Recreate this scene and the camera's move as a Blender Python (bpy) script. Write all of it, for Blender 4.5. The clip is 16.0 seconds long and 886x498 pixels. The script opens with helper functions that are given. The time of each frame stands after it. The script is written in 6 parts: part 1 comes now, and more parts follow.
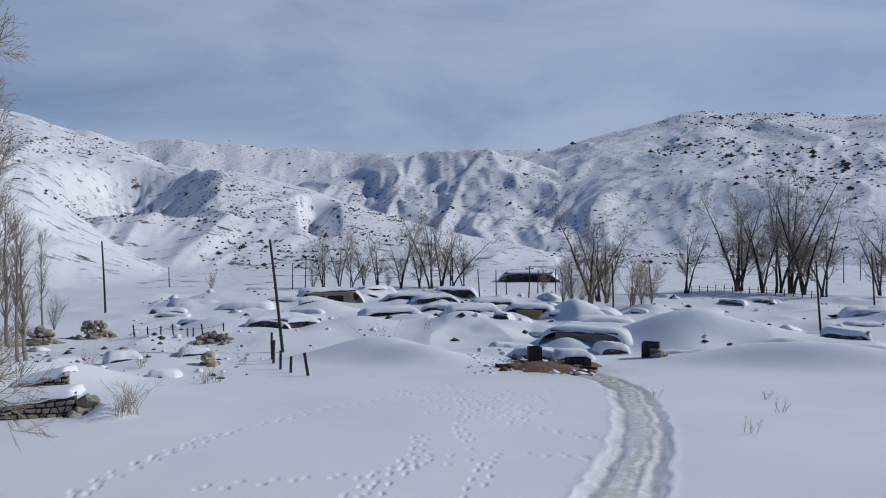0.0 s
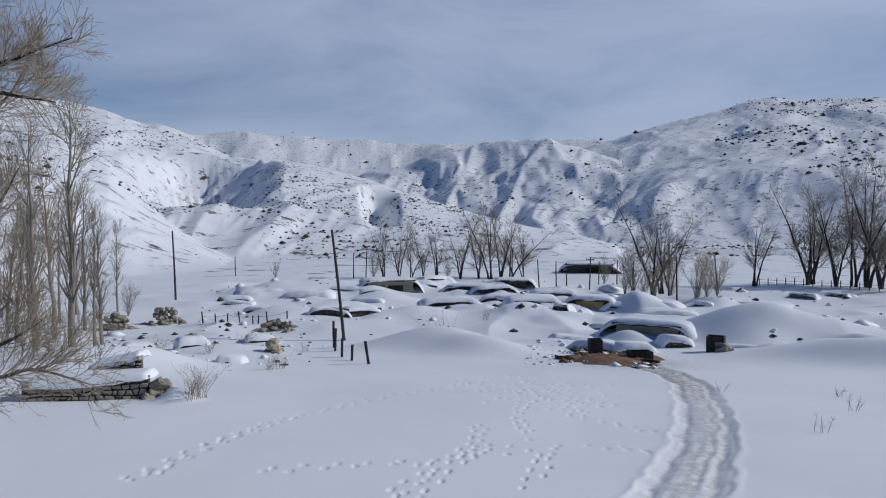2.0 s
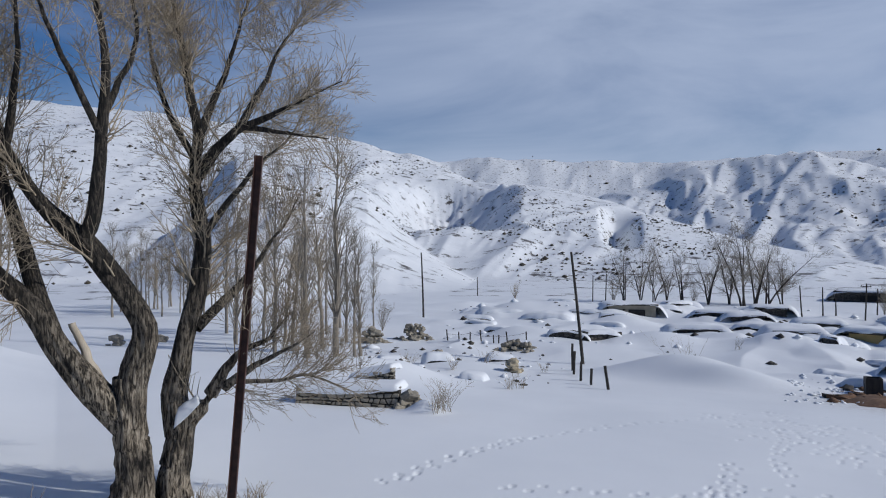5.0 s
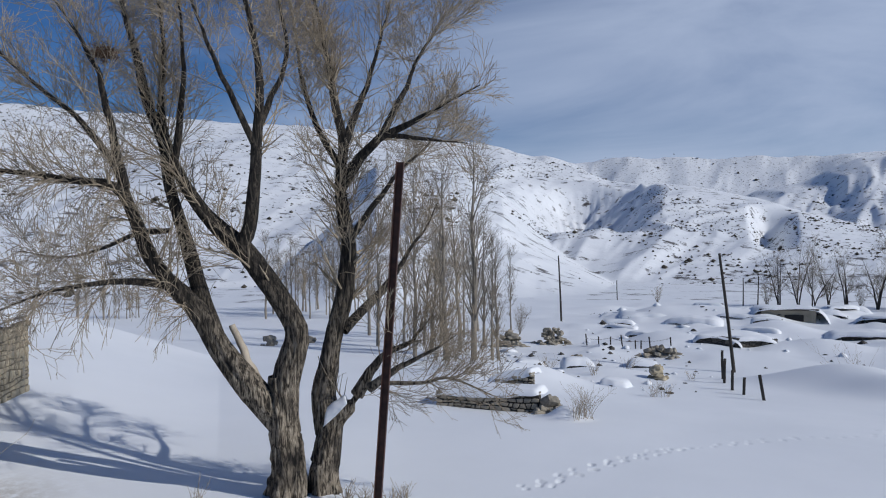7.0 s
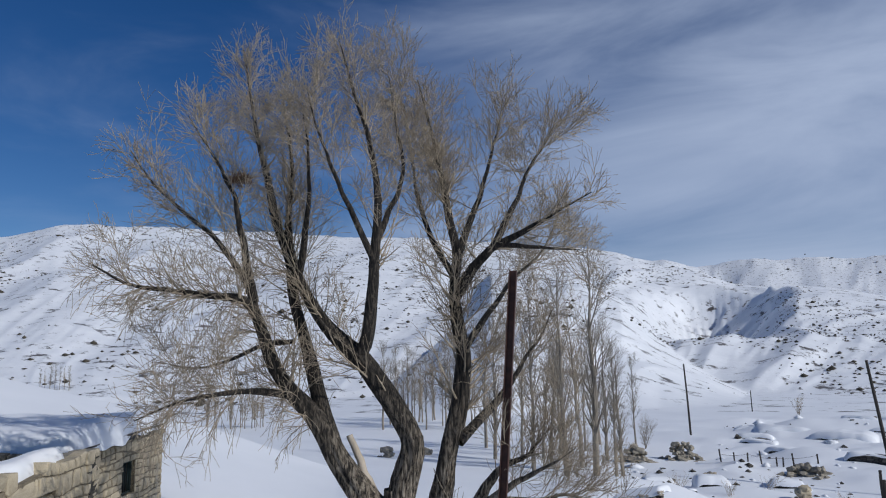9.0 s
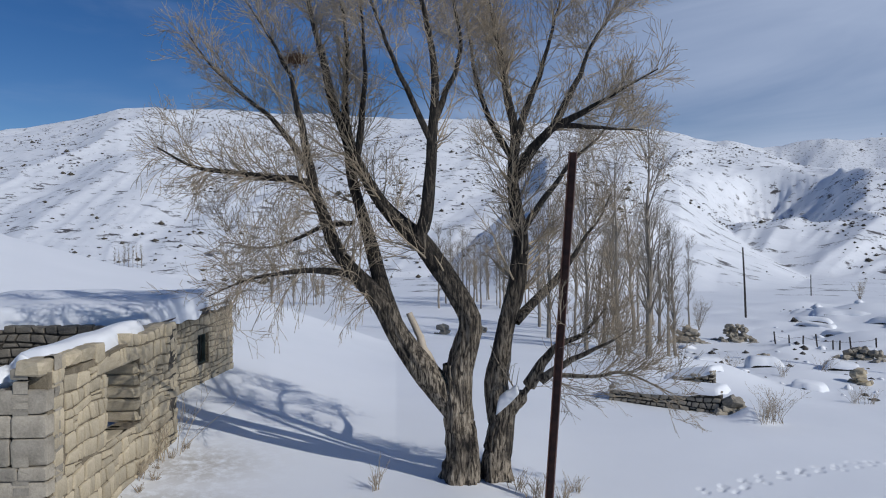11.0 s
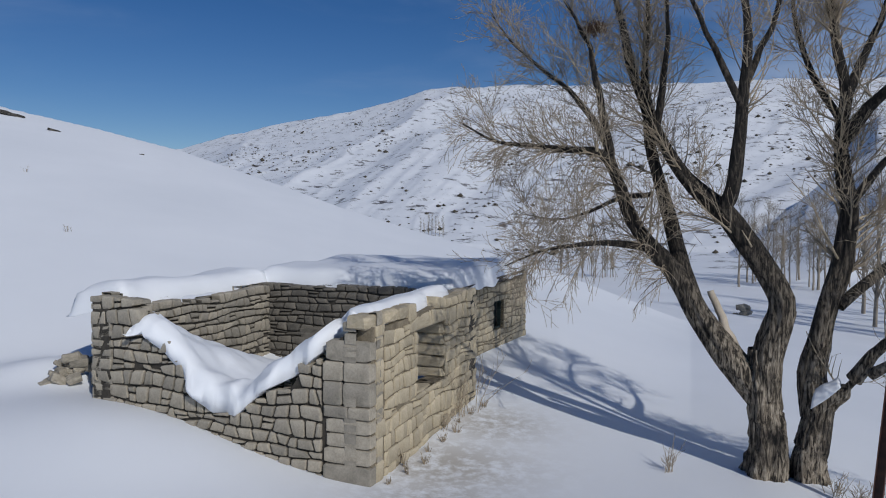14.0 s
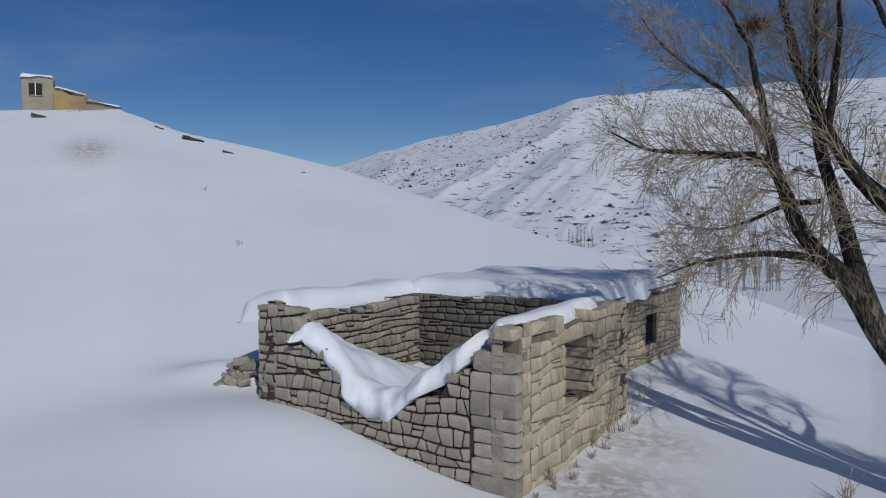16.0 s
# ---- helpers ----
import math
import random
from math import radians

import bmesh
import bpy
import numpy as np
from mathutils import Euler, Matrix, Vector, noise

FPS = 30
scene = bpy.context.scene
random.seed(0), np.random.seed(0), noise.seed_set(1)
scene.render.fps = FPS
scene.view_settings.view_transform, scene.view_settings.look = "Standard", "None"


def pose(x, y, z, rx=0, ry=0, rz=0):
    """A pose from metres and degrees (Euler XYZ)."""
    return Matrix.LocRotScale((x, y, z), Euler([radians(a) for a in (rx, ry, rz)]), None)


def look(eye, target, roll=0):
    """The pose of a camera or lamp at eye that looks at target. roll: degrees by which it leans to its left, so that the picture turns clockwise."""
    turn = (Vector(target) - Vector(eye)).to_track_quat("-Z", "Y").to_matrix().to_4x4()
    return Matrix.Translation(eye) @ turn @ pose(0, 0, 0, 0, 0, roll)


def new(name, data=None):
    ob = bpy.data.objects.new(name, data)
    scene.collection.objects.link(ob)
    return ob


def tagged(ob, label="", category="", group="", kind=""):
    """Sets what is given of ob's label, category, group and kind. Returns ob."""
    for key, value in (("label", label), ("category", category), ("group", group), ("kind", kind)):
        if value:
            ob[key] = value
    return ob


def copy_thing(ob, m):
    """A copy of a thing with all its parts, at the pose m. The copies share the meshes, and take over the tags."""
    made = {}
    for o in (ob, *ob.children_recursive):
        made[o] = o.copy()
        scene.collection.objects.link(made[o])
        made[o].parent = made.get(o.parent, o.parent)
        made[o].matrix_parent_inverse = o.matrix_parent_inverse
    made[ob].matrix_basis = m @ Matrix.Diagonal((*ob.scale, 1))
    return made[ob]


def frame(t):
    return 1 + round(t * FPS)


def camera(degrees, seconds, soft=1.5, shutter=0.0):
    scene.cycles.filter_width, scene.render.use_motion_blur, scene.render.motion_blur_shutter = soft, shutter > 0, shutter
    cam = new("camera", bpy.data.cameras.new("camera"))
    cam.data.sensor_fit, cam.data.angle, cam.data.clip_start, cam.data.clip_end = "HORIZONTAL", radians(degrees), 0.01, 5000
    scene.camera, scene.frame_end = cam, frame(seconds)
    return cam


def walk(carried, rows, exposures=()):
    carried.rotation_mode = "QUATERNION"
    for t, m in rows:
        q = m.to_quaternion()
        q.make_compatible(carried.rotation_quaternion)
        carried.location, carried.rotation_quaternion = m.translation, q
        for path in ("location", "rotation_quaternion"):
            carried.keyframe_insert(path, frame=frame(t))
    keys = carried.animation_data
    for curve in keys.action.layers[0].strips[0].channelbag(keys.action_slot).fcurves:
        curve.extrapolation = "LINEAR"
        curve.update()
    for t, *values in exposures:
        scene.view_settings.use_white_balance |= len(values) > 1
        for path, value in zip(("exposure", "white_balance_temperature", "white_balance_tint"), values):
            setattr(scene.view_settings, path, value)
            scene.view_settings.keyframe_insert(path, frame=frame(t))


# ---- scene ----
EYE = 4.8
cam = camera(63.68, 16.0, 1.1)


def turn(yaw, pitch, roll, x, y):
    return pose(x, y, EYE, 90 + pitch, 0, yaw) @ pose(0, 0, 0, 0, 0, roll)


EXPOSURES = [(0, -0.02), (4.5, 0.03), (7, 0.08), (9, 0.1), (12.5, 0.04), (14.5, -0.15), (16, -0.25)]
PATH = [
    (0, turn(0.09, -0.97, -0.07, 0.22, 0.12)),
    (0.5, turn(0.68, -1.08, -0.08, 0.23, 0.12)),
    (1, turn(1.81, -1.66, -0.15, 0.18, 0.15)),
    (1.5, turn(3.65, -2.03, -0.13, 0.24, 0.07)),
    (2, turn(4.85, -1.73, 0.06, 0.21, 0.07)),
    (2.5, turn(5.38, -1.09, 0.18, 0.15, 0.14)),
    (3, turn(6.16, -0.03, 0.72, 0.13, 0.09)),
    (3.5, turn(11.61, -0.48, 0.90, 0.07, 0.15)),
    (4, turn(16.67, 0.11, 0.89, 0.12, 0.08)),
    (4.5, turn(21.28, -0.09, 0.42, 0.13, 0.06)),
    (4.7, turn(22.46, -0.01, 0.26, 0.19, 0.01)),
    (6.8, turn(33.11, -0.44, -0.16, 0.09, 0.05)),
    (7, turn(34.72, 0.32, -0.46, 0.06, 0.08)),
    (7.5, turn(36.54, 6.09, -0.67, 0.10, 0.03)),
    (8, turn(37.52, 9.81, -0.97, 0.12, 0.03)),
    (8.5, turn(39.04, 11.14, -0.85, 0.14, 0.03)),
    (9, turn(43.84, 9.11, -0.81, 0.11, 0.06)),
    (9.5, turn(47.53, 6.83, -0.45, 0.07, 0.08)),
    (9.7, turn(47.92, 5.07, -0.62, 0.07, 0.07)),
    (11.8, turn(49.41, -1.54, 0.96, 0.03, 0.03)),
    (12, turn(51.11, -1.19, 0.79, 0.04, 0.03)),
    (12.5, turn(54.62, -1.94, 0.86, 0.02, 0.02)),
    (13, turn(59.79, -3.26, 0.60, 0.00, -0.01)),
    (13.5, turn(65.09, -3.82, -0.48, -0.00, -0.03)),
    (14, turn(71.19, -2.49, 0.21, -0.06, -0.04)),
    (14.5, turn(75.09, -1.99, 0.30, -0.06, -0.04)),
    (15, turn(78.01, -2.00, -0.22, -0.05, -0.03)),
    (15.5, turn(80.20, -2.32, -0.23, -0.05, -0.01)),
    (16, turn(83.02, -1.54, -0.38, -0.05, -0.02)),
]
walk(cam, PATH, EXPOSURES)

# ---- light: a clear winter sun, thin cloud in part of the sky ----
SUN_AZ, SUN_EL = radians(-79), radians(33)
world = bpy.data.worlds.new("world")
scene.world = world
world.use_nodes = True
wn, wl = world.node_tree.nodes, world.node_tree.links
wn.clear()
sky = wn.new("ShaderNodeTexSky")
sky.sky_type, sky.sun_disc = "NISHITA", False
sky.sun_elevation, sky.sun_rotation = SUN_EL, -SUN_AZ
sky.altitude, sky.air_density, sky.dust_density, sky.ozone_density = 1800, 1.0, 0.0, 2.0
wbg = wn.new("ShaderNodeBackground")
wbg.inputs["Strength"].default_value = 0.06
wout = wn.new("ShaderNodeOutputWorld")
# thin streaked cloud, thickening away from the deep blue behind the willow and the hill
wt = wn.new("ShaderNodeTexCoord")
wm = wn.new("ShaderNodeMapping")
wm.inputs["Scale"].default_value = (1.6, 1.6, 6.0)
wm.inputs["Rotation"].default_value = (0.22, -0.16, 0.3)
wl.new(wt.outputs["Generated"], wm.inputs["Vector"])
wc = wn.new("ShaderNodeTexNoise")
wc.inputs["Scale"].default_value, wc.inputs["Detail"].default_value, wc.inputs["Roughness"].default_value = 1.5, 6, 0.55
wc.inputs["Distortion"].default_value = 0.5
wl.new(wm.outputs["Vector"], wc.inputs["Vector"])
wd = wn.new("ShaderNodeVectorMath")
wd.operation = "DOT_PRODUCT"
wd.inputs[1].default_value = (math.sin(radians(20)), math.cos(radians(20)), -0.25)
wl.new(wt.outputs["Generated"], wd.inputs[0])
wr = wn.new("ShaderNodeMapRange")
wr.inputs[1].default_value, wr.inputs[2].default_value, wr.inputs[3].default_value, wr.inputs[4].default_value = 0.0, 0.70, -0.24, 0.38
wl.new(wd.outputs["Value"], wr.inputs[0])
wa = wn.new("ShaderNodeMath")
wa.operation = "ADD"
wl.new(wc.outputs["Fac"], wa.inputs[0])
wl.new(wr.outputs[0], wa.inputs[1])
wf = wn.new("ShaderNodeMapRange")
wf.interpolation_type = "SMOOTHSTEP"
wf.inputs[1].default_value, wf.inputs[2].default_value, wf.inputs[3].default_value, wf.inputs[4].default_value = 0.22, 1.15, 0.0, 0.92
wl.new(wa.outputs[0], wf.inputs[0])
wx = wn.new("ShaderNodeMix")
wx.data_type = "RGBA"
wx.inputs[7].default_value = (6.6, 7.9, 10.6, 1)
wl.new(wf.outputs[0], wx.inputs[0])
wh = wn.new("ShaderNodeHueSaturation")
wh.inputs["Hue"].default_value, wh.inputs["Saturation"].default_value, wh.inputs["Value"].default_value = 0.511, 1.35, 1.0
wl.new(sky.outputs["Color"], wh.inputs["Color"])
wl.new(wh.outputs["Color"], wx.inputs[6])
wl.new(wx.outputs[2], wbg.inputs["Color"])
wl.new(wbg.outputs["Background"], wout.inputs["Surface"])
sun = new("sun", bpy.data.lights.new("sun", "SUN"))
sun.data.energy, sun.data.angle, sun.data.color = 2.5, radians(0.55), (1.0, 0.985, 0.96)
sun_from = Vector((-math.sin(SUN_AZ) * math.cos(SUN_EL), math.cos(SUN_AZ) * math.cos(SUN_EL), math.sin(SUN_EL)))
sun.matrix_world = look(sun_from * 100, (0, 0, 0))

# ---- materials ----
def material(name, rough=0.8):
    m = bpy.data.materials.new(name)
    m.use_nodes = True
    nt = m.node_tree
    b = nt.nodes["Principled BSDF"]
    b.inputs["Roughness"].default_value = rough
    return m, nt.nodes, nt.links, b


def noise_node(n, l, scale, detail=5, rough=0.6, vec=None):
    t = n.new("ShaderNodeTexNoise")
    t.inputs["Scale"].default_value, t.inputs["Detail"].default_value, t.inputs["Roughness"].default_value = scale, detail, rough
    if vec is not None:
        l.new(vec, t.inputs["Vector"])
    return t


def ramp(n, l, fac, stops):
    r = n.new("ShaderNodeValToRGB")
    while len(r.color_ramp.elements) < len(stops):
        r.color_ramp.elements.new(0.5)
    for e, (p, c) in zip(r.color_ramp.elements, stops):
        e.position, e.color = p, (*c, 1) if len(c) == 3 else c
    l.new(fac, r.inputs["Fac"])
    return r


def mixed(n, l, fac, a, b, mode="MIX"):
    m = n.new("ShaderNodeMix")
    m.data_type, m.blend_type = "RGBA", mode
    for k, v in ((0, fac), (6, a), (7, b)):
        if hasattr(v, "is_linked"):
            l.new(v, m.inputs[k])
        elif k == 0:
            m.inputs[0].default_value = v
        else:
            m.inputs[k].default_value = (*v, 1)
    return m.outputs[2]


def bump(n, l, height, b, strength=0.4, dist=0.02, normal=None):
    k = n.new("ShaderNodeBump")
    k.inputs["Strength"].default_value, k.inputs["Distance"].default_value = strength, dist
    l.new(height, k.inputs["Height"])
    if normal is not None:
        l.new(normal, k.inputs["Normal"])
    if b is not None:
        l.new(k.outputs["Normal"], b.inputs["Normal"])
    return k.outputs["Normal"]


def place(n):
    g = n.new("ShaderNodeNewGeometry")
    return g.outputs["Position"]


def two_tone(name, a, b, scale=4.0, rough=0.85, fine=40.0, relief=0.5, dist=0.01, stretch=None, metal=0.0, each=0.0):
    """A surface of two colours mixed by coarse and fine noise, with a fine relief; each: brightness varied from piece to piece."""
    m, n, l, p = material(name, rough)
    tc = n.new("ShaderNodeTexCoord")
    vec = tc.outputs["Object"]
    if stretch:
        mp = n.new("ShaderNodeMapping")
        mp.inputs["Scale"].default_value = stretch
        l.new(vec, mp.inputs["Vector"])
        vec = mp.outputs["Vector"]
    n1, n2 = noise_node(n, l, scale, 4, 0.6, vec), noise_node(n, l, fine, 5, 0.7, vec)
    add = n.new("ShaderNodeMath")
    add.operation = "MULTIPLY_ADD"
    l.new(n1.outputs["Fac"], add.inputs[0])
    add.inputs[1].default_value = 0.6
    sc = n.new("ShaderNodeMath")
    sc.operation = "MULTIPLY"
    l.new(n2.outputs["Fac"], sc.inputs[0])
    sc.inputs[1].default_value = 0.4
    l.new(sc.outputs[0], add.inputs[2])
    r = ramp(n, l, add.outputs[0], [(0.36, a), (0.64, b)])
    col = r.outputs["Color"]
    if each:
        oi = n.new("ShaderNodeObjectInfo")
        rr = ramp(n, l, oi.outputs["Random"], [(0.0, (1 - each,) * 3), (1.0, (1 + each * 0.6, 1 + each * 0.5, 1 + each * 0.35))])
        col = mixed(n, l, 1.0, col, rr.outputs["Color"], "MULTIPLY")
    l.new(col, p.inputs["Base Color"])
    p.inputs["Metallic"].default_value = metal
    bump(n, l, add.outputs[0], p, relief, dist)
    return m


def snow_material():
    m, n, l, p = material("snow", 0.55)
    pos = place(n)
    big, mid, fine = noise_node(n, l, 0.35, 4, 0.55, pos), noise_node(n, l, 2.2, 4, 0.55, pos), noise_node(n, l, 28, 4, 0.7, pos)
    r = ramp(n, l, big.outputs["Fac"], [(0.3, (0.785, 0.81, 0.84)), (0.7, (0.86, 0.88, 0.905))])
    l.new(r.outputs["Color"], p.inputs["Base Color"])
    nm = bump(n, l, mid.outputs["Fac"], None, 0.15, 0.08)
    bump(n, l, fine.outputs["Fac"], p, 0.25, 0.012, nm)
    p.inputs["Specular IOR Level"].default_value = 0.25
    return m


def terrain_material():
    """Snow with packed wind crust, worn tracks where an attribute says so, and bare rock and scrub on the steep far slopes."""
    m, n, l, p = material("snowy_ground", 0.55)
    pos = place(n)
    big, mid, fine = noise_node(n, l, 0.12, 5, 0.55, pos), noise_node(n, l, 1.6, 4, 0.5, pos), noise_node(n, l, 22, 4, 0.7, pos)
    snow = ramp(n, l, big.outputs["Fac"], [(0.3, (0.785, 0.81, 0.84)), (0.7, (0.86, 0.88, 0.905))])
    far = noise_node(n, l, 0.05, 8, 0.62, pos)
    at = n.new("ShaderNodeAttribute")
    at.attribute_name = "dirt"
    dn = noise_node(n, l, 3.5, 6, 0.7, pos)
    mul = n.new("ShaderNodeMath")
    mul.operation = "MULTIPLY"
    l.new(at.outputs["Fac"], mul.inputs[0])
    dr = ramp(n, l, dn.outputs["Fac"], [(0.36, (0, 0, 0)), (0.56, (1, 1, 1))])
    l.new(dr.outputs["Color"], mul.inputs[1])
    col = mixed(n, l, mul.outputs[0], snow.outputs["Color"], (0.36, 0.315, 0.25))
    rk = n.new("ShaderNodeAttribute")
    rk.attribute_name = "rock"
    rn = noise_node(n, l, 0.11, 9, 0.72, pos)
    rr = ramp(n, l, rn.outputs["Fac"], [(0.56, (0, 0, 0)), (0.62, (1, 1, 1))])
    rm = n.new("ShaderNodeMath")
    rm.operation = "MULTIPLY"
    l.new(rk.outputs["Fac"], rm.inputs[0])
    l.new(rr.outputs["Color"], rm.inputs[1])
    col = mixed(n, l, rm.outputs[0], col, (0.10, 0.09, 0.085))
    l.new(col, p.inputs["Base Color"])
    wild = n.new("ShaderNodeAttribute")
    wild.attribute_name = "wild"
    hm = n.new("ShaderNodeMath")
    hm.operation = "MULTIPLY"
    l.new(far.outputs["Fac"], hm.inputs[0])
    l.new(wild.outputs["Fac"], hm.inputs[1])
    nf = bump(n, l, hm.outputs[0], None, 0.3, 3.0)
    nm = bump(n, l, mid.outputs["Fac"], None, 0.10, 0.05, nf)
    bump(n, l, fine.outputs["Fac"], p, 0.18, 0.008, nm)
    p.inputs["Specular IOR Level"].default_value = 0.25
    return m


SNOW, GROUND = snow_material(), terrain_material()
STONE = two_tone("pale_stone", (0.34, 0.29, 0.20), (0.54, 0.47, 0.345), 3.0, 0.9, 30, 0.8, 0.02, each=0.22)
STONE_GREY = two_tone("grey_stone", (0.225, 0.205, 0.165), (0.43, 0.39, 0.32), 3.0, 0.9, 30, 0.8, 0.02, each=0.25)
# sooty stone, with the shade of the room's interior also darkened into its colour
SOOT_SHADE_STONE = two_tone("sooty_shaded_stone", (0.085, 0.078, 0.066), (0.24, 0.22, 0.185), 2.0, 0.92, 30, 0.8, 0.02, each=0.3)
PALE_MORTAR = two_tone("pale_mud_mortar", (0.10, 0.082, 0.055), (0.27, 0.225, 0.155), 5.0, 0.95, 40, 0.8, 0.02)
# mud mortar near black: the shade of deep joints is put into its colour
SHADED_MORTAR = two_tone("mud_mortar", (0.022, 0.02, 0.016), (0.07, 0.06, 0.048), 6.0, 0.95, 50, 0.8, 0.02)


def bark_material():
    m, n, l, p = material("willow_bark", 0.92)
    tc = n.new("ShaderNodeTexCoord")
    mp = n.new("ShaderNodeMapping")
    mp.inputs["Scale"].default_value = (1.0, 1.0, 0.16)
    l.new(tc.outputs["Object"], mp.inputs["Vector"])
    f1 = noise_node(n, l, 20, 6, 0.65, mp.outputs["Vector"])
    f1.inputs["Distortion"].default_value = 0.6
    f2 = noise_node(n, l, 1.6, 3, 0.5, tc.outputs["Object"])
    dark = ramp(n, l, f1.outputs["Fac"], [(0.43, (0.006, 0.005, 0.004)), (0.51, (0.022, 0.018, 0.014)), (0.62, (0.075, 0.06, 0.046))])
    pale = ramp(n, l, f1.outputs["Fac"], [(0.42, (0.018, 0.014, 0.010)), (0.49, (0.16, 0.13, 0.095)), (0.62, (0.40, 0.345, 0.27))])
    pick = ramp(n, l, f2.outputs["Fac"], [(0.32, (0, 0, 0)), (0.50, (1, 1, 1))])
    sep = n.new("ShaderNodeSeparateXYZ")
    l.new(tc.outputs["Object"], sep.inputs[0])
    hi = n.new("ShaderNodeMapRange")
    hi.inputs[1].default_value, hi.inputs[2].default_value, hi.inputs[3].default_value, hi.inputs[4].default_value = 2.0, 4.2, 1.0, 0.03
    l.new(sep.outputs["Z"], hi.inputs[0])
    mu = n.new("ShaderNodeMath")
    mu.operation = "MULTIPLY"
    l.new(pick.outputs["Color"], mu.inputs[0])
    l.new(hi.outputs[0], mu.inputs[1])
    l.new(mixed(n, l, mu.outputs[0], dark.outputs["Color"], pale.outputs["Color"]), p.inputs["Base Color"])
    bump(n, l, f1.outputs["Fac"], p, 1.0, 0.06)
    return m


def rubble_material(name, a, b, mortar, scale=(2.4, 2.4, 4.6)):
    m, n, l, p = material(name, 0.93)
    tc = n.new("ShaderNodeTexCoord")
    mp = n.new("ShaderNodeMapping")
    mp.inputs["Scale"].default_value = scale
    l.new(tc.outputs["Object"], mp.inputs["Vector"])
    v1, v2 = n.new("ShaderNodeTexVoronoi"), n.new("ShaderNodeTexVoronoi")
    v2.feature = "DISTANCE_TO_EDGE"
    for v in (v1, v2):
        v.inputs["Scale"].default_value = 1.0
        l.new(mp.outputs["Vector"], v.inputs["Vector"])
    sep = n.new("ShaderNodeSeparateXYZ")
    l.new(v1.outputs["Color"], sep.inputs[0])
    tone = ramp(n, l, sep.outputs["X"], [(0.0, a), (1.0, b)])
    fine = noise_node(n, l, 14, 5, 0.7, tc.outputs["Object"])
    fr = ramp(n, l, fine.outputs["Fac"], [(0.3, (0.6, 0.6, 0.6)), (0.7, (1.15, 1.15, 1.15))])
    col = mixed(n, l, 1.0, tone.outputs["Color"], fr.outputs["Color"], "MULTIPLY")
    joint = ramp(n, l, v2.outputs["Distance"], [(0.03, (1, 1, 1)), (0.10, (0, 0, 0))])
    l.new(mixed(n, l, joint.outputs["Color"], col, mortar), p.inputs["Base Color"])
    bump(n, l, v2.outputs["Distance"], p, 0.9, 0.12)
    return m


BARK = bark_material()
RUBBLE = rubble_material("rubble_wall", (0.15, 0.13, 0.105), (0.34, 0.30, 0.245), (0.035, 0.03, 0.026))
RUBBLE_DARK = rubble_material("dark_rubble_wall", (0.05, 0.045, 0.04), (0.15, 0.135, 0.115), (0.015, 0.014, 0.013))
PLASTER = two_tone("mud_plaster", (0.24, 0.215, 0.165), (0.36, 0.32, 0.25), 1.2, 0.95, 14, 0.6, 0.03)
OCHRE = two_tone("ochre_plaster", (0.30, 0.22, 0.09), (0.42, 0.31, 0.13), 1.2, 0.95, 14, 0.6, 0.03)
TWIG = two_tone("twig_bark", (0.20, 0.165, 0.12), (0.48, 0.395, 0.285), 3.0, 0.85, 30, 0.2, 0.005)
GREY_TWIG = two_tone("grey_twig_bark", (0.17, 0.15, 0.125), (0.35, 0.305, 0.245), 0.5, 0.85, 20, 0.2, 0.005)
BARE_WOOD = two_tone("bare_wood", (0.30, 0.25, 0.19), (0.52, 0.45, 0.36), 3.0, 0.8, 30, 0.5, 0.01, (1, 1, 0.1))
RUST = two_tone("rusty_steel", (0.035, 0.016, 0.012), (0.10, 0.042, 0.028), 6.0, 0.65, 50, 0.4, 0.004)
DARK_WOOD = two_tone("tarred_wood", (0.018, 0.016, 0.015), (0.06, 0.05, 0.042), 4.0, 0.85, 30, 0.5, 0.01, (1, 1, 0.1))
EARTH = two_tone("brown_earth", (0.10, 0.055, 0.032), (0.24, 0.14, 0.085), 0.9, 0.95, 8, 1.0, 0.08)
DARK = two_tone("dark_interior", (0.012, 0.012, 0.013), (0.03, 0.028, 0.026), 3.0, 0.95, 30, 0.2, 0.01)
SCRUB = two_tone("scrub", (0.035, 0.032, 0.025), (0.10, 0.085, 0.062), 0.3, 0.95, 8, 0.3, 0.05)


# ---- terrain ----
def hash2(ix, iy, seed):
    h = (ix * 374761393 + iy * 668265263 + seed * 974634533) & 0xFFFFFFFF
    h = ((h ^ (h >> 13)) * 1274126177) & 0xFFFFFFFF
    return ((h ^ (h >> 16)) & 0xFFFF) / 65535.0


def vnoise(x, y, seed=0):
    """Smooth value noise, about -1 to 1."""
    ix, iy = np.floor(x).astype(np.int64), np.floor(y).astype(np.int64)
    fx, fy = x - ix, y - iy
    fx, fy = fx * fx * fx * (fx * (fx * 6 - 15) + 10), fy * fy * fy * (fy * (fy * 6 - 15) + 10)
    a, b = hash2(ix, iy, seed), hash2(ix + 1, iy, seed)
    c, d = hash2(ix, iy + 1, seed), hash2(ix + 1, iy + 1, seed)
    return 2 * ((a + (b - a) * fx) * (1 - fy) + (c + (d - c) * fx) * fy) - 1


def fbm(x, y, scale, octaves=4, seed=0, gain=0.5):
    z, amp, f = 0.0, 1.0, 1.0 / scale
    for k in range(octaves):
        z = z + amp * vnoise(x * f + 17.3 * k, y * f - 9.1 * k, seed + k)
        amp, f = amp * gain, f * 2.03
    return z


